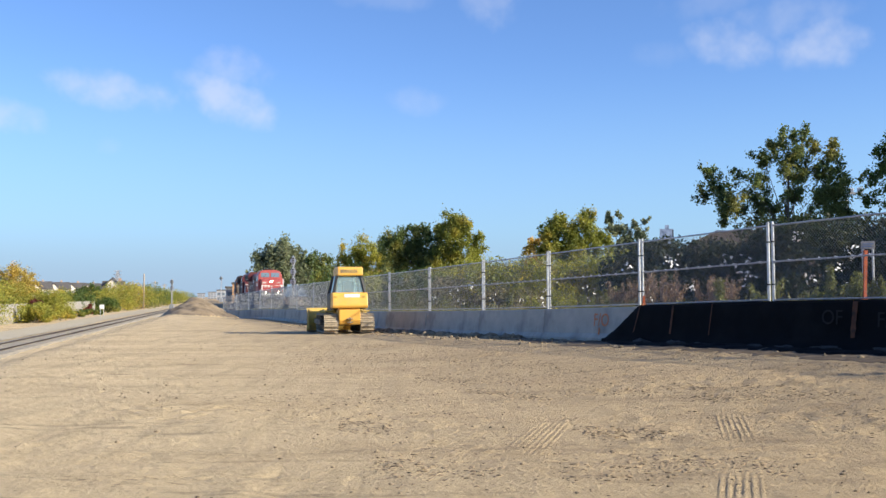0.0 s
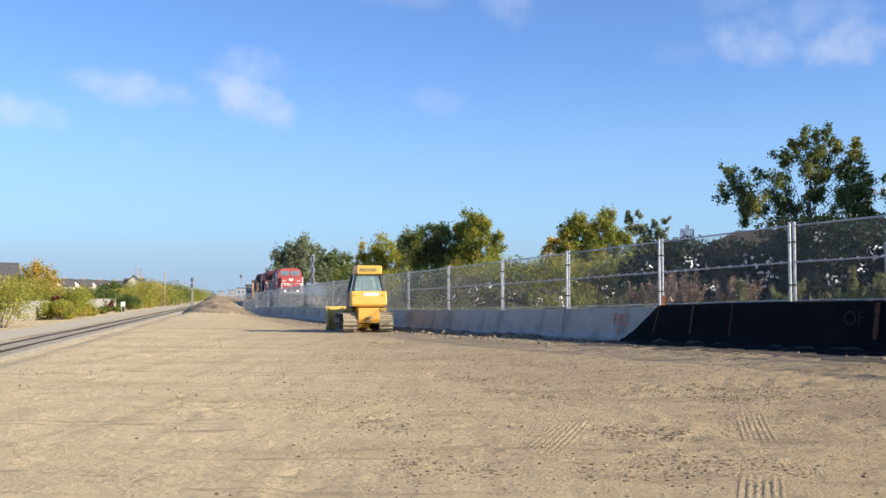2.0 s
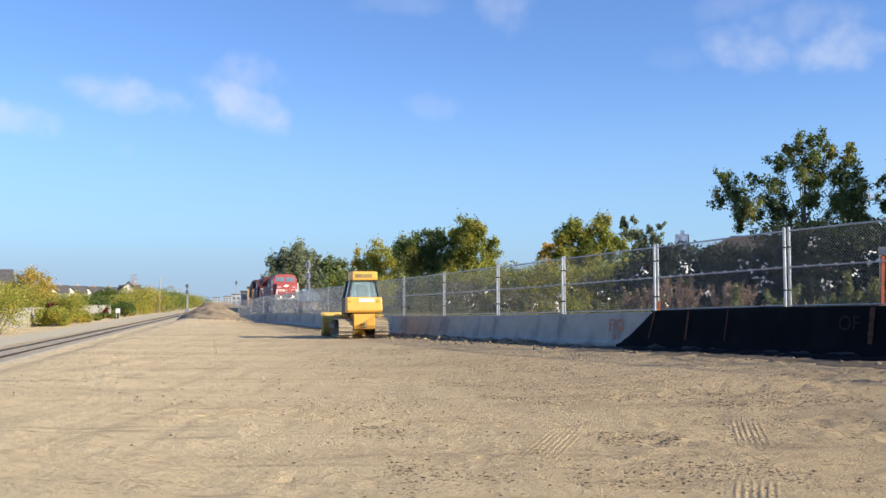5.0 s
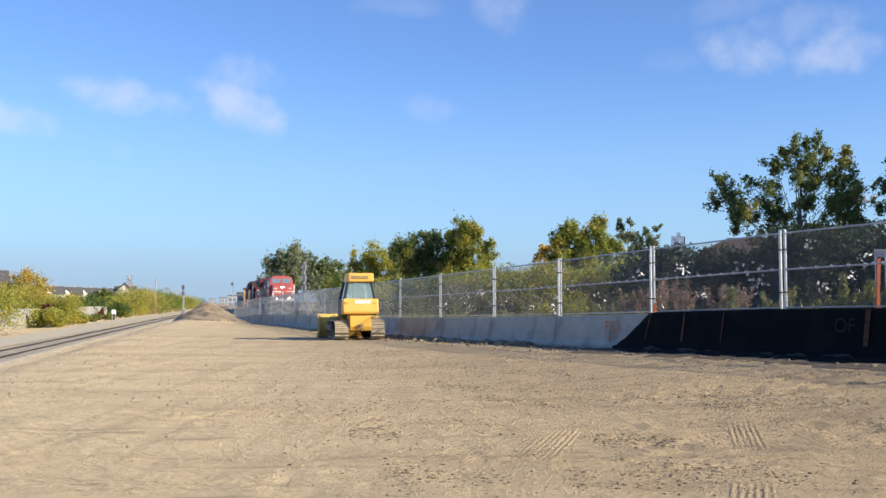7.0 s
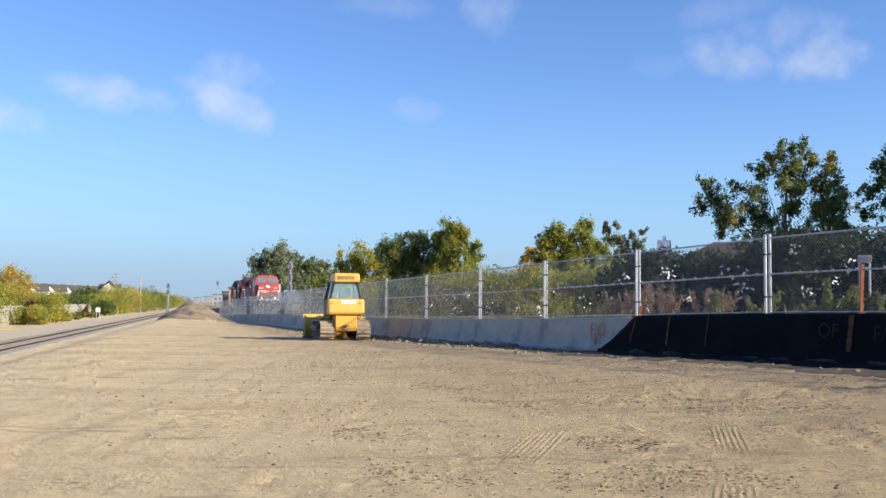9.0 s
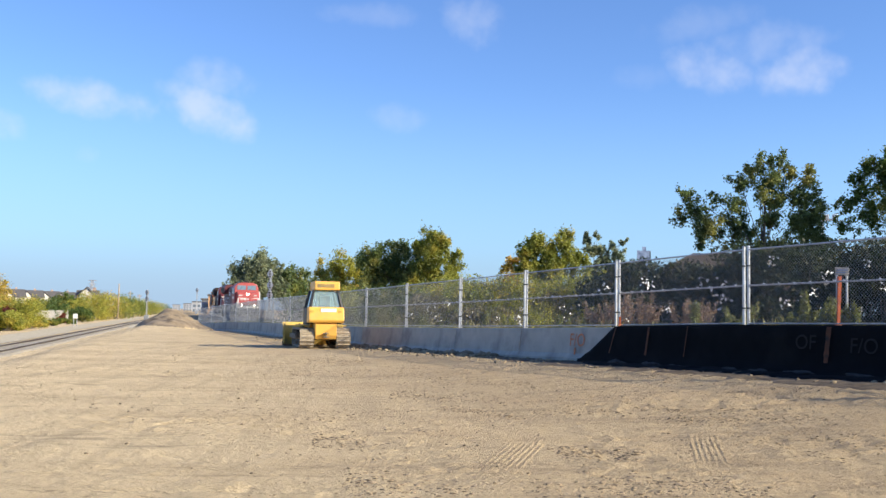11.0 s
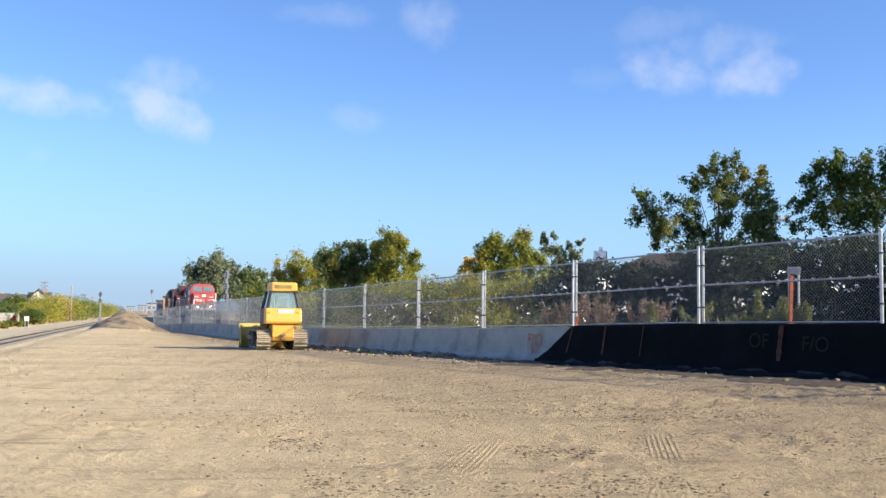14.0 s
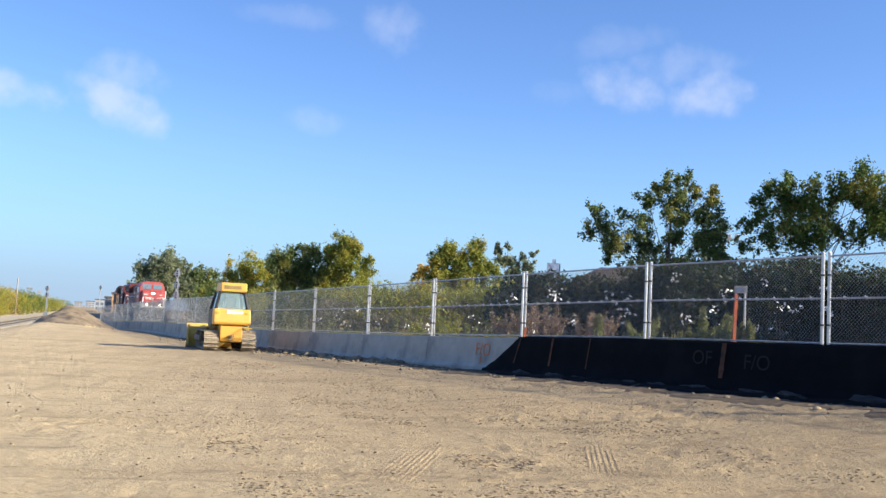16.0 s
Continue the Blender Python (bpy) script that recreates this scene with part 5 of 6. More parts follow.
rng = np.random.RandomState(9)
for k, (y, off, w, h, leaf) in enumerate([(86, 9.4, 6, 4.6, 0), (111.5, 9.3, 3.6, 2.2, 0), (115.5, 9.4, 3.6, 2.3, 0), (120, 9.4, 5, 4.0, 0), (126, 9.4, 4.4, 4.0, 0), (118.8, 10.7, 2.6, 2.9, 2),
                                          (118, 14.5, 6, 5.2, 0), (126, 14.5, 6, 5.6, 1), (106, 15, 6, 4.8, 0), (136, 14.5, 6, 3.0, 0), (134, 9.8, 3, 1.3, 3), (146, 9.8, 3, 1.0, 3), (160, 9.9, 4, 1.1, 3), (150, 14, 5, 2.4, 3), (162, 14, 5, 4.2, 3), (164, 10.8, 1.4, 2.0, 2),
                                          (172, 13, 6, 4.5, 3), (182, 10, 5, 2.8, 3), (193, 12, 6, 4.5, 0), (203, 11, 7, 7.0, 0), (213, 9.5, 6, 6.0, 0), (224, 10, 7, 6.8, 1), (236, 9, 7, 6.5, 0), (250, 9, 8, 6.5, 3), (265, 9, 8, 6.2, 0),
                                          (282, 8.5, 8, 6.0, 3), (300, 8, 9, 5.8, 0), (322, 8, 9, 5.5, 3), (345, 7, 10, 5.5, 0), (372, 6.5, 11, 5.2, 0), (400, 6, 12, 5.0, 3)]):
    shrub("bush", left_line(y, off), y, w, h, (LEAF_YELLOW, LEAF_GOLD, LEAF_RED, LEAF_MID)[leaf],
          ("yellow-green bush", "golden autumn bush", "small red-leaved bush", "green bush")[leaf] + " beside the old track", 300 + k, 7500 if y < 130 else 4000, 0.095 if y < 130 else 0.14, "bush", "bushes along the yard track")
for k, (y, off, r) in enumerate([(132, 16.5, 1.22), (200, 16, 0.95), (226, 16, 1.0)]):
    tree("tree", left_line(y, off), y, [(0, 4.0 * r, 1.9 * r), (-1.5 * r, 3.4 * r, 1.5 * r), (1.6 * r, 3.3 * r, 1.5 * r), (0.2, 2.2 * r, 1.8 * r)], (LEAF_GOLD, LEAF_MID, LEAF_MID)[k], BARK,
         ("autumn tree with orange-tinged crown", "green tree", "green tree")[k] + " beside the houses", 340 + k, 15000, 0.13, 0.14, base=LOW_Z, group="trees by the houses")


def house(x, y, wide, deep, eaves, ridge, turn, wall_mat, roof_mat, label):
    """A gabled house with a window band; its front faces -y before the turn."""
    ob = thing("house", pose(x, y, LOW_Z, 0, 0, turn), label, "house", "houses beyond the yard")
    w, d = wide / 2, deep / 2
    part("wall", boxes((-w, w, -d, d, 0, eaves)), wall_mat, ob)
    part("roof", prism([(-d - 0.5, eaves - 0.1), (0, ridge), (d + 0.5, eaves - 0.1), (d + 0.5, eaves - 0.3), (-d - 0.5, eaves - 0.3)], -w - 0.4, w + 0.4), roof_mat, ob)
    gable = part("gable", prism([(-1.7, eaves - 1.4), (-1.7, eaves + 0.2), (0, eaves + 1.7), (1.7, eaves + 0.2), (1.7, eaves - 1.4)], -d - 0.6, 0, axis="y"), wall_mat, ob)
    part("gable_roof", prism([(-2.1, eaves - 0.1), (0, eaves + 2.0), (2.1, eaves - 0.1), (2.1, eaves + 0.1), (0, eaves + 2.25), (-2.1, eaves + 0.1)], -d - 0.9, 0, axis="y"), roof_mat, gable)
    n = max(2, int(wide / 3))
    for k in range(n):
        cx = -w + (k + 0.5) * wide / n
        for z in (1.0, 3.7):
            if z + 1.3 < eaves:
                win = part("window", boxes((cx - 0.6, cx + 0.6, -d - 0.06, -d + 0.02, z, z + 1.3)), FAR_GLASS, ob)
                part("window_frame", boxes((cx - 0.7, cx + 0.7, -d - 0.1, -d - 0.02, z - 0.1, z), (cx - 0.7, cx + 0.7, -d - 0.1, -d - 0.02, z + 1.3, z + 1.4), (cx - 0.04, cx + 0.04, -d - 0.1, -d - 0.04, z, z + 1.3)), WHITE, win)
    part("chimney", boxes((w * 0.5, w * 0.5 + 0.7, -0.2, 0.5, ridge - 1.2, ridge + 0.6)), BRICK, ob)


def far_row():
    for k in range(7):
        y = 330 + k * 17
        house(left_line(y, 60 - k * 3.6), y, 11.5, 10, 6.0, 8.6, 28, SIDING, SHINGLE, "pale two-storey house with dark shingle roof")
    house(left_line(150, 32.5), 150, 17, 12, 4.6, 7.9, 20, BRICK, SHINGLE, "large tan brick house with dark hipped roof")
    house(*bearing(-18.3, 262), 4.6, 7, 5.6, 7.0, 14, SIDING, SHINGLE, "narrow grey house with dark roof")


far_row()


def utility_pole(deg, dist, high, arms, label):
    x, y = bearing(deg, dist)
    ob = thing("utility_pole", pose(x, y, LOW_Z), label, "utility pole", "poles along the yard track")
    bm = bmesh.new()
    rod(bm, (0, 0, -0.3), (0, 0, high), 0.17, 0.12, 10)
    part("pole", bm, POLE_WOOD, ob)
    for h in arms:
        part("cross_arm", boxes((-1.0, 1.0, -0.06, 0.06, h, h + 0.14)), POLE_WOOD, ob)
        for x in (-0.9, -0.45, 0.45, 0.9):
            bm = bmesh.new()
            rod(bm, (x, 0, h + 0.14), (x, 0, h + 0.3), 0.05, 0.03, 6)
            part("insulator", bm, FAR_GLASS, ob)


utility_pole(-16.7, 240, 8.3, (), "pale wooden utility pole")
utility_pole(-16.1, 330, 8.0, (7.3,), "plain brown wooden utility pole")
utility_pole(-15.6, 420, 8.2, (7.2, 7.7), "wooden utility pole with two cross arms")


def signal_mast(x, y, z, high, heads, label, bracket=0.0):
    ob = thing("railway_signal", pose(x, y, z), label, "railway signal")
    part("mast", rods([((0, 0, -0.2), (0, 0, high))], 0.09, 10), STEEL, ob)
    part("ladder", rods([((0.2, 0.3, 0), (0.2, 0.2, high - 0.4)), ((-0.2, 0.3, 0), (-0.2, 0.2, high - 0.4))] + [((-0.2, 0.28, 0.4 + k * 0.4), (0.2, 0.28, 0.4 + k * 0.4)) for k in range(int(high / 0.4) - 2)], 0.025, 5), STEEL, ob)
    for h in heads:
        head = part("signal_head", boxes((-0.24, 0.24, -0.12, 0.14, h - 0.6, h + 0.6), bevel=0.05), STEEL, ob)
        bm = bmesh.new()
        rod(bm, (0, -0.14, h), (0, -0.1, h), 0.46, sides=18)
        part("target", bm, STEEL, head)
        for k in (-0.35, 0, 0.35):
            bm = bmesh.new()
            rod(bm, (0, -0.4, h + k), (0, -0.14, h + k), 0.12, sides=10)
            part("hood", bm, BLACK, head)
    part("base_box", boxes((-0.5, 0.5, -0.3, 0.3, 0, 1.2), bevel=0.03), STEEL, ob)


x, y = bearing(-15.2, 235)
signal_mast(x, y, LOW_Z, 7.0, (6.3, 4.9), "grey railway signal mast with round heads beside the old track")
x, y = bearing(-8.45, 152)
signal_mast(x, y, 0.1, 7.7, (6.9, 5.2, 3.7), "tall railway signal mast with round targets")
x, y = bearing(-12.5, 300)
signal_mast(x, y, 0.0, 7.6, (7.0,), "far railway signal mast")


def sign_board(x, y, z, low, wide, high, mat, label, turn=0, bars=()):
    ob = thing("sign", pose(x, y, z, 0, 0, turn), label, "sign")
    for u in (-wide * 0.35, wide * 0.35):
        part("post", rods([((u, 0.05, -0.2), (u, 0.05, low + high))], 0.05), STEEL, ob)
    part("board", boxes((-wide / 2, wide / 2, -0.03, 0.03, low, low + high), bevel=0.008), mat, ob)
    for u0, u1, w0, w1, m in bars:
        part("bar", boxes((u0 * wide, u1 * wide, -0.045, -0.03, low + w0 * high, low + w1 * high)), m, ob)


x, y = bearing(-9.3, 158)
sign_board(x, y, 0.1, 1.85, 1.7, 2.45, SIGN_RED, "red and white notice board on posts", 6, ((-0.42, 0.42, 0.3, 0.42, WHITE), (-0.42, 0.42, 0.5, 0.56, WHITE), (0.4, 0.5, 0, 1, WHITE)))
x, y = bearing(-18.9, 150)
sign_board(x, y, LOW_Z, 1.2, 0.62, 0.62, WHITE, "small white square track sign", 10)
x, y = bearing(13.05, 128)
sign_board(x, y, 0.0, 7.0, 1.75, 2.9, SIGN_GREY, "tall blue-grey pylon sign over the trees", 0, ((-0.35, 0.05, 0.2, 0.5, BLACK), (-0.12, 0.16, 1.0, 1.17, SIGN_GREY), (0.42, 0.5, 0.0, 0.95, BLACK)))


def far_building(deg, dist, wide, high, floors, bays, wall, label):
    x, y = bearing(deg, dist)
    ob = thing("building", pose(x, y, LOW_Z - 0.5, 0, 0, -deg), label, "building", "far skyline")
    part("wall", boxes((-wide / 2, wide / 2, -6, 6, 0, high)), wall, ob)
    part("roof", boxes((-wide / 2 - 0.3, wide / 2 + 0.3, -6.3, 6.3, high, high + 0.6)), SHINGLE, ob)
    for f in range(floors):
        for b in range(bays):
            cx = -wide / 2 + (b + 0.5) * wide / bays
            z = 1.2 + f * (high - 1.5) / floors
            part("window", boxes((cx - wide / bays * 0.3, cx + wide / bays * 0.3, -6.1, -5.9, z, z + (high - 1.5) / floors * 0.55)), FAR_GLASS, ob)


for deg, dist, wide, high, floors, bays, wall, label in ((-12.5, 700, 6, 7.6, 2, 2, FAR_WALL, "far pale block with flat roof"), (-13.0, 1000, 8, 7.5, 3, 3, FAR_WALL, "far pale apartment block"),
                                                         (-13.6, 1100, 8, 6.6, 3, 3, FAR_WALL, "far grey apartment block"), (-11.45, 330, 4.8, 7.4, 2, 2, ORANGE_WALL, "far orange-tan brick building"),
                                                         (-12.0, 345, 2.8, 6.2, 2, 1, FAR_WALL, "far narrow grey building"), (5.0, 150, 22, 7.0, 1, 6, SIDING, "low pale commercial building behind trees")):
    far_building(deg, dist, wide, high, floors, bays, wall, label)
x, y = bearing(17.0, 74)
ob = thing("low_house", pose(x, y, -1.3, 0, 0, -12), "low house with brown shingle roof behind the thicket", "house")
part("wall", boxes((-5, 5, -4, 4, 0, 5.4)), BRICK, ob)
mesh_ob("roof", [(-5.6, -4.6, 5.3), (5.6, -4.6, 5.3), (5.6, 4.6, 5.3), (-5.6, 4.6, 5.3), (-1.6, 0, 7.5), (2.2, 0, 7.5)],
        [(0, 1, 5, 4), (1, 2, 5), (2, 3, 4, 5), (3, 0, 4), (3, 2, 1, 0)], SHINGLE_BROWN, ob)


def lattice_tower(deg, dist, high):
    x, y = bearing(deg, dist)
    ob = thing("lattice_tower", pose(x, y, 0), "far steel lattice power tower", "power tower")
    pairs = []
    for sx in (-1, 1):
        for sy in (-1, 1):
            pairs.append(((sx * 3, sy * 3, 0), (sx * 0.5, sy * 0.5, high)))
    for k in range(8):
        z0, z1 = high * k / 8, high * (k + 1) / 8
        w0, w1 = 3 - 2.5 * k / 8, 3 - 2.5 * (k + 1) / 8
        for s in (-1, 1):
            pairs += [((-w0, s * w0, z0), (w1, s * w1, z1)), ((w0, s * w0, z0), (-w1, s * w1, z1))]
    part("legs", rods(pairs, 0.14, 4), STEEL, ob)
    for h in (0.72, 0.85, 0.97):
        part("arm", boxes((-2.6, 2.6, -0.2, 0.2, high * h, high * h + 0.4)), STEEL, ob)


lattice_tower(-18.1, 640, 18)


def light_mast(deg, dist, high):
    x, y = bearing(deg, dist)
    ob = thing("light_mast", pose(x, y, 0, 0, 0, -deg), "white steel floodlight mast behind the trees", "light mast")
    part("pole", rods([((0, 0, 0), (0, 0, high))], 0.12, 10), WHITE, ob)
    part("cross_bar", boxes((-1.1, 1.1, -0.05, 0.05, high - 0.1, high + 0.05)), WHITE, ob)
    for u in (-1.0, -0.35, 0.35, 1.0):
        part("floodlight", boxes((u - 0.2, u + 0.2, -0.2, 0.1, high + 0.05, high + 0.4), bevel=0.04), WHITE, ob)


light_mast(22.6, 85, 9.6)
x, y = bearing(23.6, 41.2)
sign_board(x, y, 0.3, 3.0, 0.5, 0.3, WOOD_GREY, "small pale notice board beyond the track", -20, ((-0.4, 0.4, 0.55, 0.7, SIGN_GREY), (-0.4, 0.3, 0.25, 0.4, SIGN_GREY)))


# ---- loose soil and marks on the ground ----
def clods():
    """Loose clods of soil over the yard, thicker along the barrier's foot and in the churned strips."""
    rng = np.random.RandomState(21)
    ico = bmesh.new()
    bmesh.ops.create_icosphere(ico, subdivisions=1, radius=1)
    base = np.array([v.co[:] for v in ico.verts])
    tri = np.array([[v.index for v in f.verts] for f in ico.faces])
    ico.free()
    pts = []
    for _ in range(8000):
        y = 5.5 + 36 * rng.rand() ** 1.5
        x = rng.uniform(-0.62, 0.62) * y + 0.5
        s = 0.005 + 0.016 * rng.rand() ** 4
        if float(lattice(x + 0.3 * y, y, 2.2, 22)) > rng.uniform(-0.5, 0.8):
            pts.append((x, y, s))
    for _ in range(2600):
        y = rng.uniform(8, 62)
        pts.append((float(fence_x(y)) - 0.35 - abs(rng.normal(0, 0.9)), y, 0.015 + 0.05 * rng.rand() ** 3))
    for _ in range(420):
        y = rng.uniform(31, 46)
        pts.append((float(fence_x(y)) - 0.45 - abs(rng.normal(0, 0.35)), y, 0.05 + 0.11 * rng.rand() ** 2))
    verts, faces = [], []
    pts = np.array([p for p in pts if p[0] < fence_x(p[1]) - (1.5 if p[1] < 27 else 0.25)])
    zs = ground_z(pts[:, 0], pts[:, 1])
    for k, ((x, y, s), z) in enumerate(zip(pts, zs)):
        shape = base * s * rng.uniform(0.65, 1.35, (len(base), 1)) * np.array([1.2, 1, 0.75]) * 1.0
        verts.append(shape + np.array([x, y, z + s * 0.25]))
        faces.append(tri + k * len(base))
    ob = fast_mesh("soil_clods", np.concatenate(verts), np.concatenate(faces), CLOD)
    tagged(ob, "loose brown soil clods and stones", "soil", kind="stuff")


clods()


def tread_mark(x, y, turn, count, length, gap, label):
    """Pressed bars of a crawler track: low rounded ridges."""
    rng = np.random.RandomState(int(abs(x * 50)) + 3)
    ob = thing("tread_mark", None, label, "track print", "track prints in the soil")
    ca, sa = math.cos(radians(turn)), math.sin(radians(turn))
    for k in range(count):
        verts, faces = [], []
        steps = 14
        for i in range(steps + 1):
            t = i / steps
            fade = math.sin(math.pi * min(1, max(0, t * 1.1 - 0.05))) ** 0.5 if 0 < t < 1 else 0
            for u, h in ((-0.44 * gap, -0.008), (-0.18 * gap, 0.003), (0.18 * gap, 0.003), (0.44 * gap, -0.008)):
                a, b = (k - count / 2) * gap + u + rng.uniform(-0.004, 0.004), (t - 0.5) * length
                px, py = x + a * ca - b * sa, y + a * sa + b * ca
                verts.append((px, py, float(ground_z(px, py)) + 0.003 + h * (fade + 0.1) * rng.uniform(0.6, 1.3)))
        faces = [(i * 4 + j, i * 4 + j + 1, i * 4 + j + 5, i * 4 + j + 4) for i in range(steps) for j in range(3)]
        ridge = mesh_ob("ridge", verts, faces, SOIL, ob)
        ridge.data.polygons.foreach_set("use_smooth", np.ones(len(faces), bool))


tread_mark(3.57, 11.9, -13.5, 6, 2.4, 0.066, "crawler track print pressed in dry soil")
tread_mark(1.17, 11.25, -14, 7, 2.9, 0.066, "crawler track print pressed in dry soil")
tread_mark(2.52, 8.2, -17, 6, 1.3, 0.066, "crawler track print pressed in dry soil")
tread_mark(1.95, 15.8, 20, 6, 1.7, 0.1, "faint crawler track print in soil")


# ---- paint marks and stakes along the barrier ----
def on_face(y, down, out=0.0):
    """A place on the yard face of the barrier."""
    inset = 0.14 + 0.06 * min(1, down / 0.72)
    a = Vector((float(fence_x(y)), y, float(barrier_top(y))))
    n = Vector((-0.93, -0.36, 0))
    return a + n * (inset + out) - Vector((0, 0, down))


def paint_text(word, y, down, size, mat, label, out=0.012):
    cu = bpy.data.curves.new("painted_mark", "FONT")
    cu.body, cu.size, cu.extrude = word, size, 0.001
    cu.materials.append(mat)
    slope = float(fence_x(y + 0.5) - fence_x(y - 0.5))
    ob = new("painted_mark", cu)
    ob.matrix_world = Matrix.Translation(on_face(y, down, out)) @ pose(0, 0, 0, 85, 0, math.degrees(math.atan2(-1, -slope)))
    tagged(ob, label, "graffiti")


paint_text("F/O", 27.8, 0.5, 0.5, ORANGE_PAINT, "orange sprayed letters on grey concrete barrier")
paint_text("F/O", 19.0, 0.5, 0.42, GHOST_PAINT, "faint sprayed letters on black cloth", 0.1)
paint_text("OF", 20.2, 0.45, 0.42, GHOST_PAINT, "faint sprayed letters on black cloth", 0.1)


def paint_stripe(y, slant, wide, mat, label, top=0.0, bottom=0.72, out=0.09):
    verts, faces = [], []
    for i in range(9):
        d = top + (bottom - top) * i / 8
        w = wide * (0.7 + 0.5 * abs(float(lattice(i * 0.7, y, 1.0, 51))))
        for s in (-1, 1):
            p = on_face(y + slant * (d - top) + s * w * 0.5, d, out + 0.012)
            verts.append(tuple(p))
    faces = [(i * 2, i * 2 + 1, i * 2 + 3, i * 2 + 2) for i in range(8)]
    ob = mesh_ob("paint_stripe", verts, faces, mat)
    tagged(ob, label, "paint mark")
    solid = ob.modifiers.new("thickness", "SOLIDIFY")
    solid.thickness = 0.004


paint_stripe(25.7, 0.3, 0.055, FADED_PAINT, "orange paint stripe down black cloth")
paint_stripe(24.45, 0.1, 0.07, FADED_PAINT, "faded orange paint stripe down black cloth")
paint_stripe(23.15, 0.1, 0.035, FADED_PAINT, "thin faded orange stripe down black cloth")
paint_stripe(19.45, 0.05, 0.12, FADED_PAINT, "broad orange paint stripe down black cloth")
paint_stripe(27.5, 0.1, 0.08, ORANGE_PAINT, "short orange paint dash on concrete", 0.56, 0.76, 0.004)
paint_stripe(26.35, 0.3, 0.09, ORANGE_PAINT, "short orange paint dash on concrete", 0.35, 0.55, 0.004)


def orange_stake(y, high, wide, back=0.32):
    base = Vector((float(fence_x(y)) + back, y, float(barrier_top(y)) - 0.12))
    ob = thing("survey_stake", pose(*base, 0, 2, 0), "wooden survey stake sprayed orange", "stake")
    part("stake", boxes((-wide / 2, wide / 2, -0.02, 0.02, -0.1, high), bevel=0.004), STAKE_PAINT, ob)
    part("painted_band", boxes((-wide / 2 - 0.004, wide / 2 + 0.004, -0.025, 0.025, high * 0.55, high), bevel=0.004), STAKE_PAINT, ob)
    part("ribbon", boxes((-wide, wide, -0.035, 0.035, 0.12, 0.2), bevel=0.01), ORANGE_PAINT, ob, "bright orange ribbon")


orange_stake(19.8, 1.15, 0.065)
orange_stake(25.78, 0.4, 0.05, -0.06)


# a low mound of spoil left against the cloth's foot
def spoil():
    rng = np.random.RandomState(33)
    for k in range(16):
        y = 9 + k * 1.05 + rng.uniform(-0.3, 0.3)
        x = float(fence_x(y)) - 0.62
        bm = bmesh.new()
        bmesh.ops.create_icosphere(bm, subdivisions=3, radius=1)
        s = rng.uniform(0.7, 1.2)
        for v in bm.verts:
            v.co = Vector((v.co.x * 0.2, v.co.y * 0.6 * s, v.co.z * 0.09 * s)) * (1 + 0.6 * noise.noise(v.co * 1.7 + Vector((k, 0, 0))) + 0.35 * noise.noise(v.co * 4.5 + Vector((0, k, 0))))
        for f in bm.faces:
            f.smooth = True
        ob = part("soil_ridge", bm, SHADED_DUST)
        ob.location = (x, y, float(ground_z(x, y)) + 0.02)
        tagged(ob, "low dusty ridge of soil on the black cloth's foot, coloured as in shade", "soil ridge", "soil along the barrier")


spoil()


def shade_strip():
    """Dark soil painted as the barrier's shade, wide under the cloth and narrow further on."""
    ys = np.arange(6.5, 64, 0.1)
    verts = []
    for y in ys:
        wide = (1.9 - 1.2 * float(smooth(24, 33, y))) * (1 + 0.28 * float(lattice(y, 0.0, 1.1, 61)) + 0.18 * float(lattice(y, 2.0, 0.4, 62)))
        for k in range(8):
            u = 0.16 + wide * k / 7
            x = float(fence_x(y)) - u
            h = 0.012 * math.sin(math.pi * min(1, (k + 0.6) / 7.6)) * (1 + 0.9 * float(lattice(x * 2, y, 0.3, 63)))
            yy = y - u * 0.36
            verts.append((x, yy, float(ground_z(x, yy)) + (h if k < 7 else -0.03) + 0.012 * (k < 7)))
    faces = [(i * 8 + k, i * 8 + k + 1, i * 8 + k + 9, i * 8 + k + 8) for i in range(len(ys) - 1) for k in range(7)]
    ob = mesh_ob("barrier_shade", verts, faces, SHADE_SOIL)
    tagged(ob, "barrier's shade painted as dark soil along its foot", "soil", kind="stuff")


shade_strip()


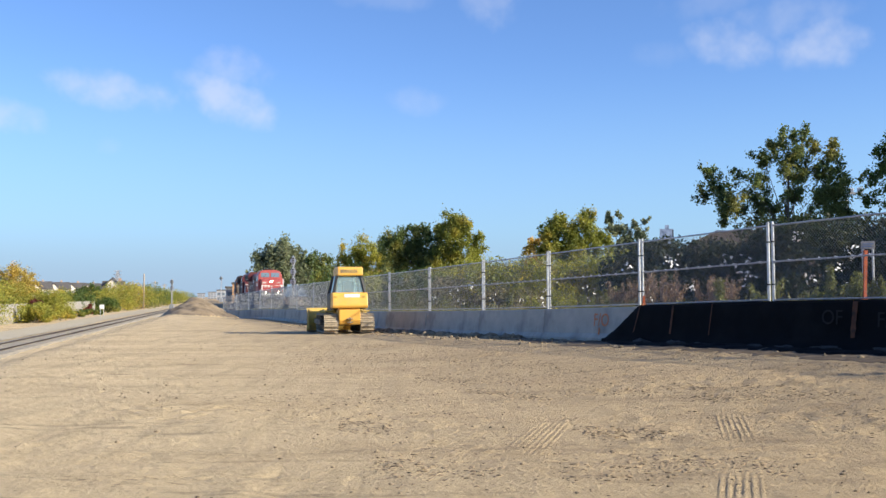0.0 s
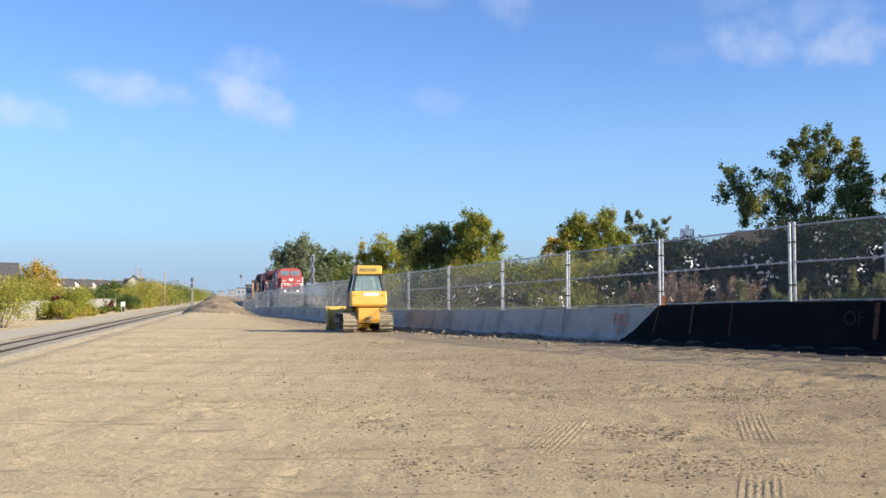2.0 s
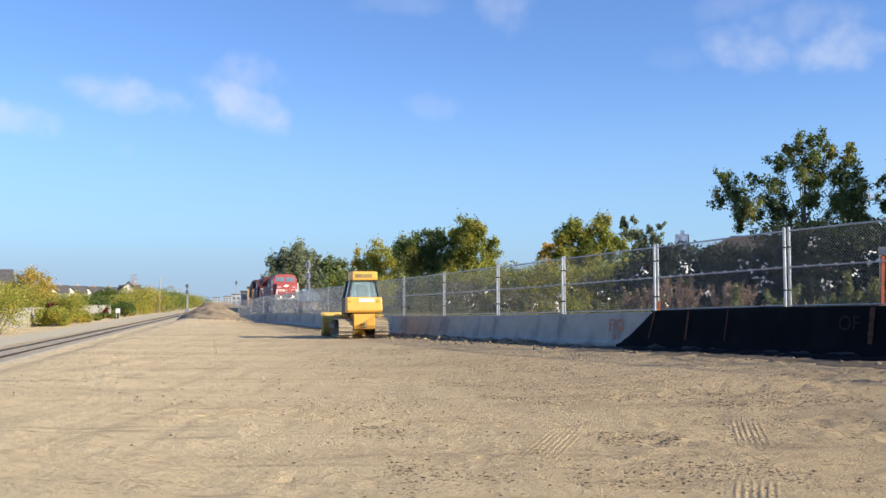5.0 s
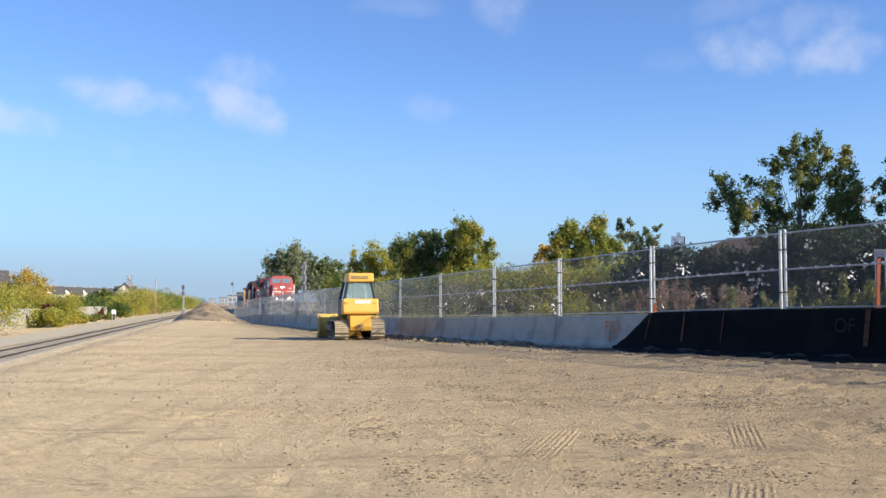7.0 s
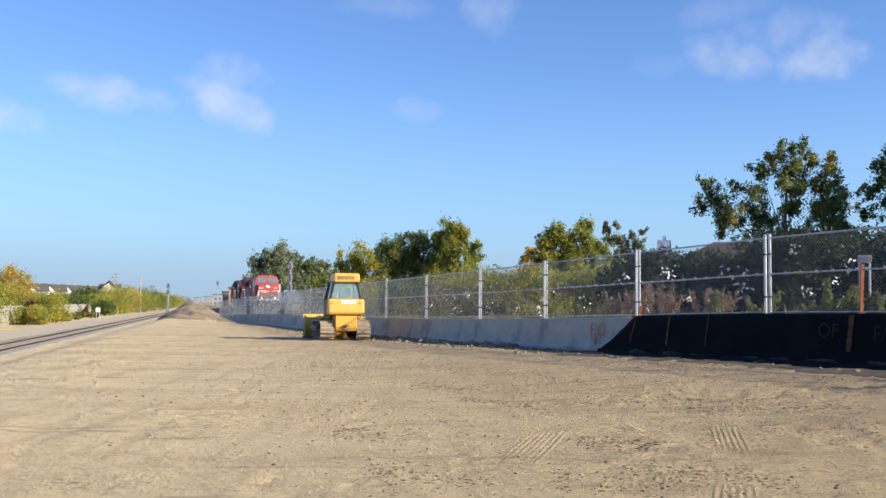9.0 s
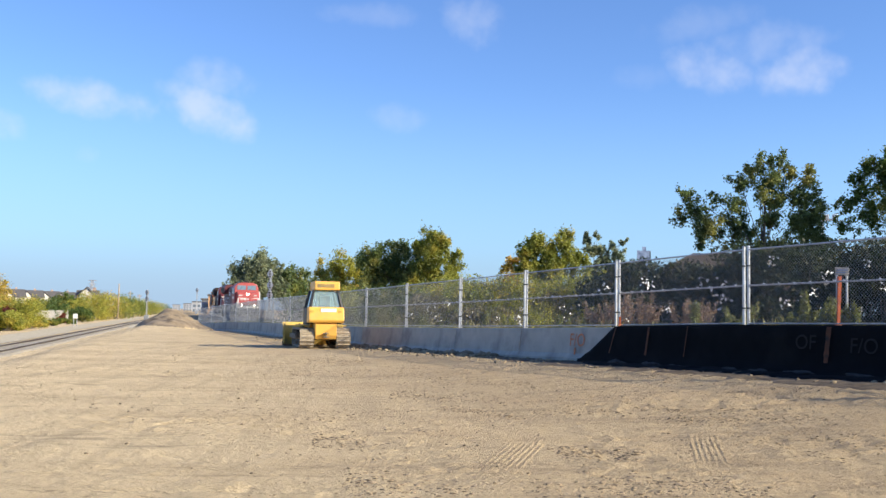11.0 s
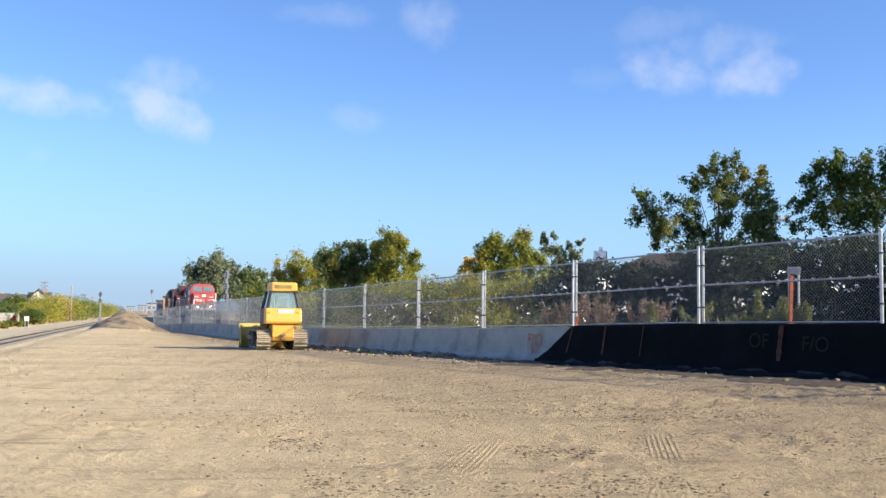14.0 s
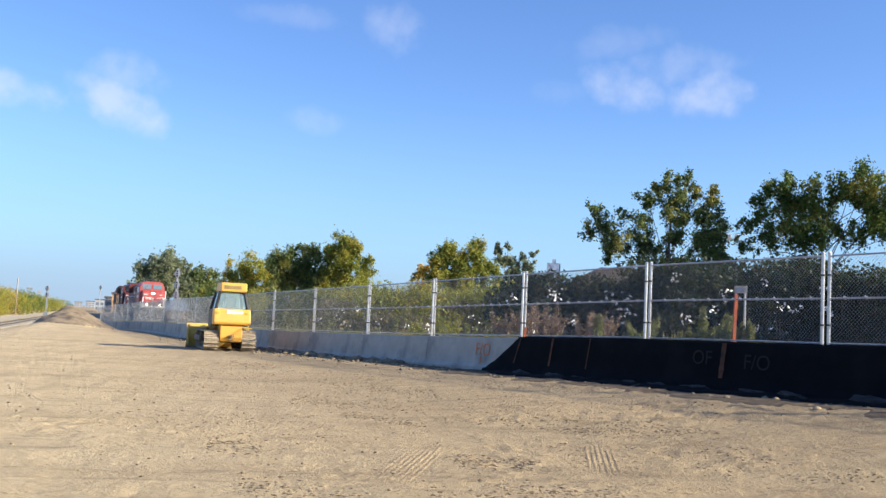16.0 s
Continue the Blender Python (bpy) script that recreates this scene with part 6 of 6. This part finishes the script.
def churned_soil():
    """Strips where tracks have torn the crust: dark broken crumbs."""
    rng = np.random.RandomState(71)
    ico = bmesh.new()
    bmesh.ops.create_icosphere(ico, subdivisions=1, radius=1)
    base = np.array([v.co[:] for v in ico.verts])
    tri = np.array([[v.index for v in f.verts] for f in ico.faces])
    ico.free()
    pts = []
    for x0, x1, y, bend, wide, count in ((3.4, 5.8, 14.7, -0.35, 0.22, 1500), (2.0, 3.2, 9.3, -0.2, 0.25, 800), (1.1, 2.0, 9.0, 0.0, 0.25, 500), (1.9, 3.4, 15.9, -0.2, 0.25, 700), (3.6, 5.6, 21.8, -1.0, 0.4, 900),
                                         (1.6, 2.1, 11.5, -0.3, 0.3, 300), (-0.4, 2.4, 23.7, -1.3, 0.6, 900), (-0.5, 1.6, 19.5, -0.9, 0.4, 700), (0.4, 1.7, 16.7, -1.1, 0.3, 500), (-1.3, -0.3, 12.6, -0.8, 0.3, 400),
                                         (-0.7, 0.6, 9.4, -0.4, 0.3, 500), (1.7, 2.7, 11.6, -0.2, 0.2, 400), (1.7, 3.0, 9.7, -0.3, 0.2, 500), (-3.2, -1.3, 30.7, -0.7, 0.7, 400), (5.3, 6.4, 10.7, -0.1, 0.15, 400), (3.6, 5.3, 15.8, -0.6, 0.25, 700),
                                         (0.0, 7.0, 18.5, -0.3, 0.9, 1400), (-4.0, 5.0, 26.0, -0.3, 1.2, 1200), (-3.0, 0.5, 15.0, -0.3, 0.8, 500), (3.0, 6.0, 12.4, -0.2, 0.6, 600)):
        for _ in range(count):
            t = rng.rand()
            x = x0 + (x1 - x0) * t
            if float(lattice(x * 2.0, y, 0.9, 72)) > rng.uniform(-1.1, 0.8):
                pts.append((x, y + bend * (x - x0) + rng.normal(0, wide * 1.25), 0.004 + 0.014 * rng.rand() ** 3))
    pts = np.array([q for q in pts if q[0] < fence_x(q[1]) - 0.5])
    zs = ground_z(pts[:, 0], pts[:, 1])
    verts, faces = [], []
    for k, ((x, y, s), z) in enumerate(zip(pts, zs)):
        shape = base * s * rng.uniform(0.5, 1.4, (len(base), 1)) * np.array([1.9, 1.0, 0.5])
        verts.append(shape + np.array([x, y, z + s * 0.2]))
        faces.append(tri + k * len(base))
    ob = fast_mesh("churned_soil", np.concatenate(verts), np.concatenate(faces), CRUMB)
    tagged(ob, "dark crumbs of soil torn up by machine tracks", "soil", kind="stuff")


churned_soil()
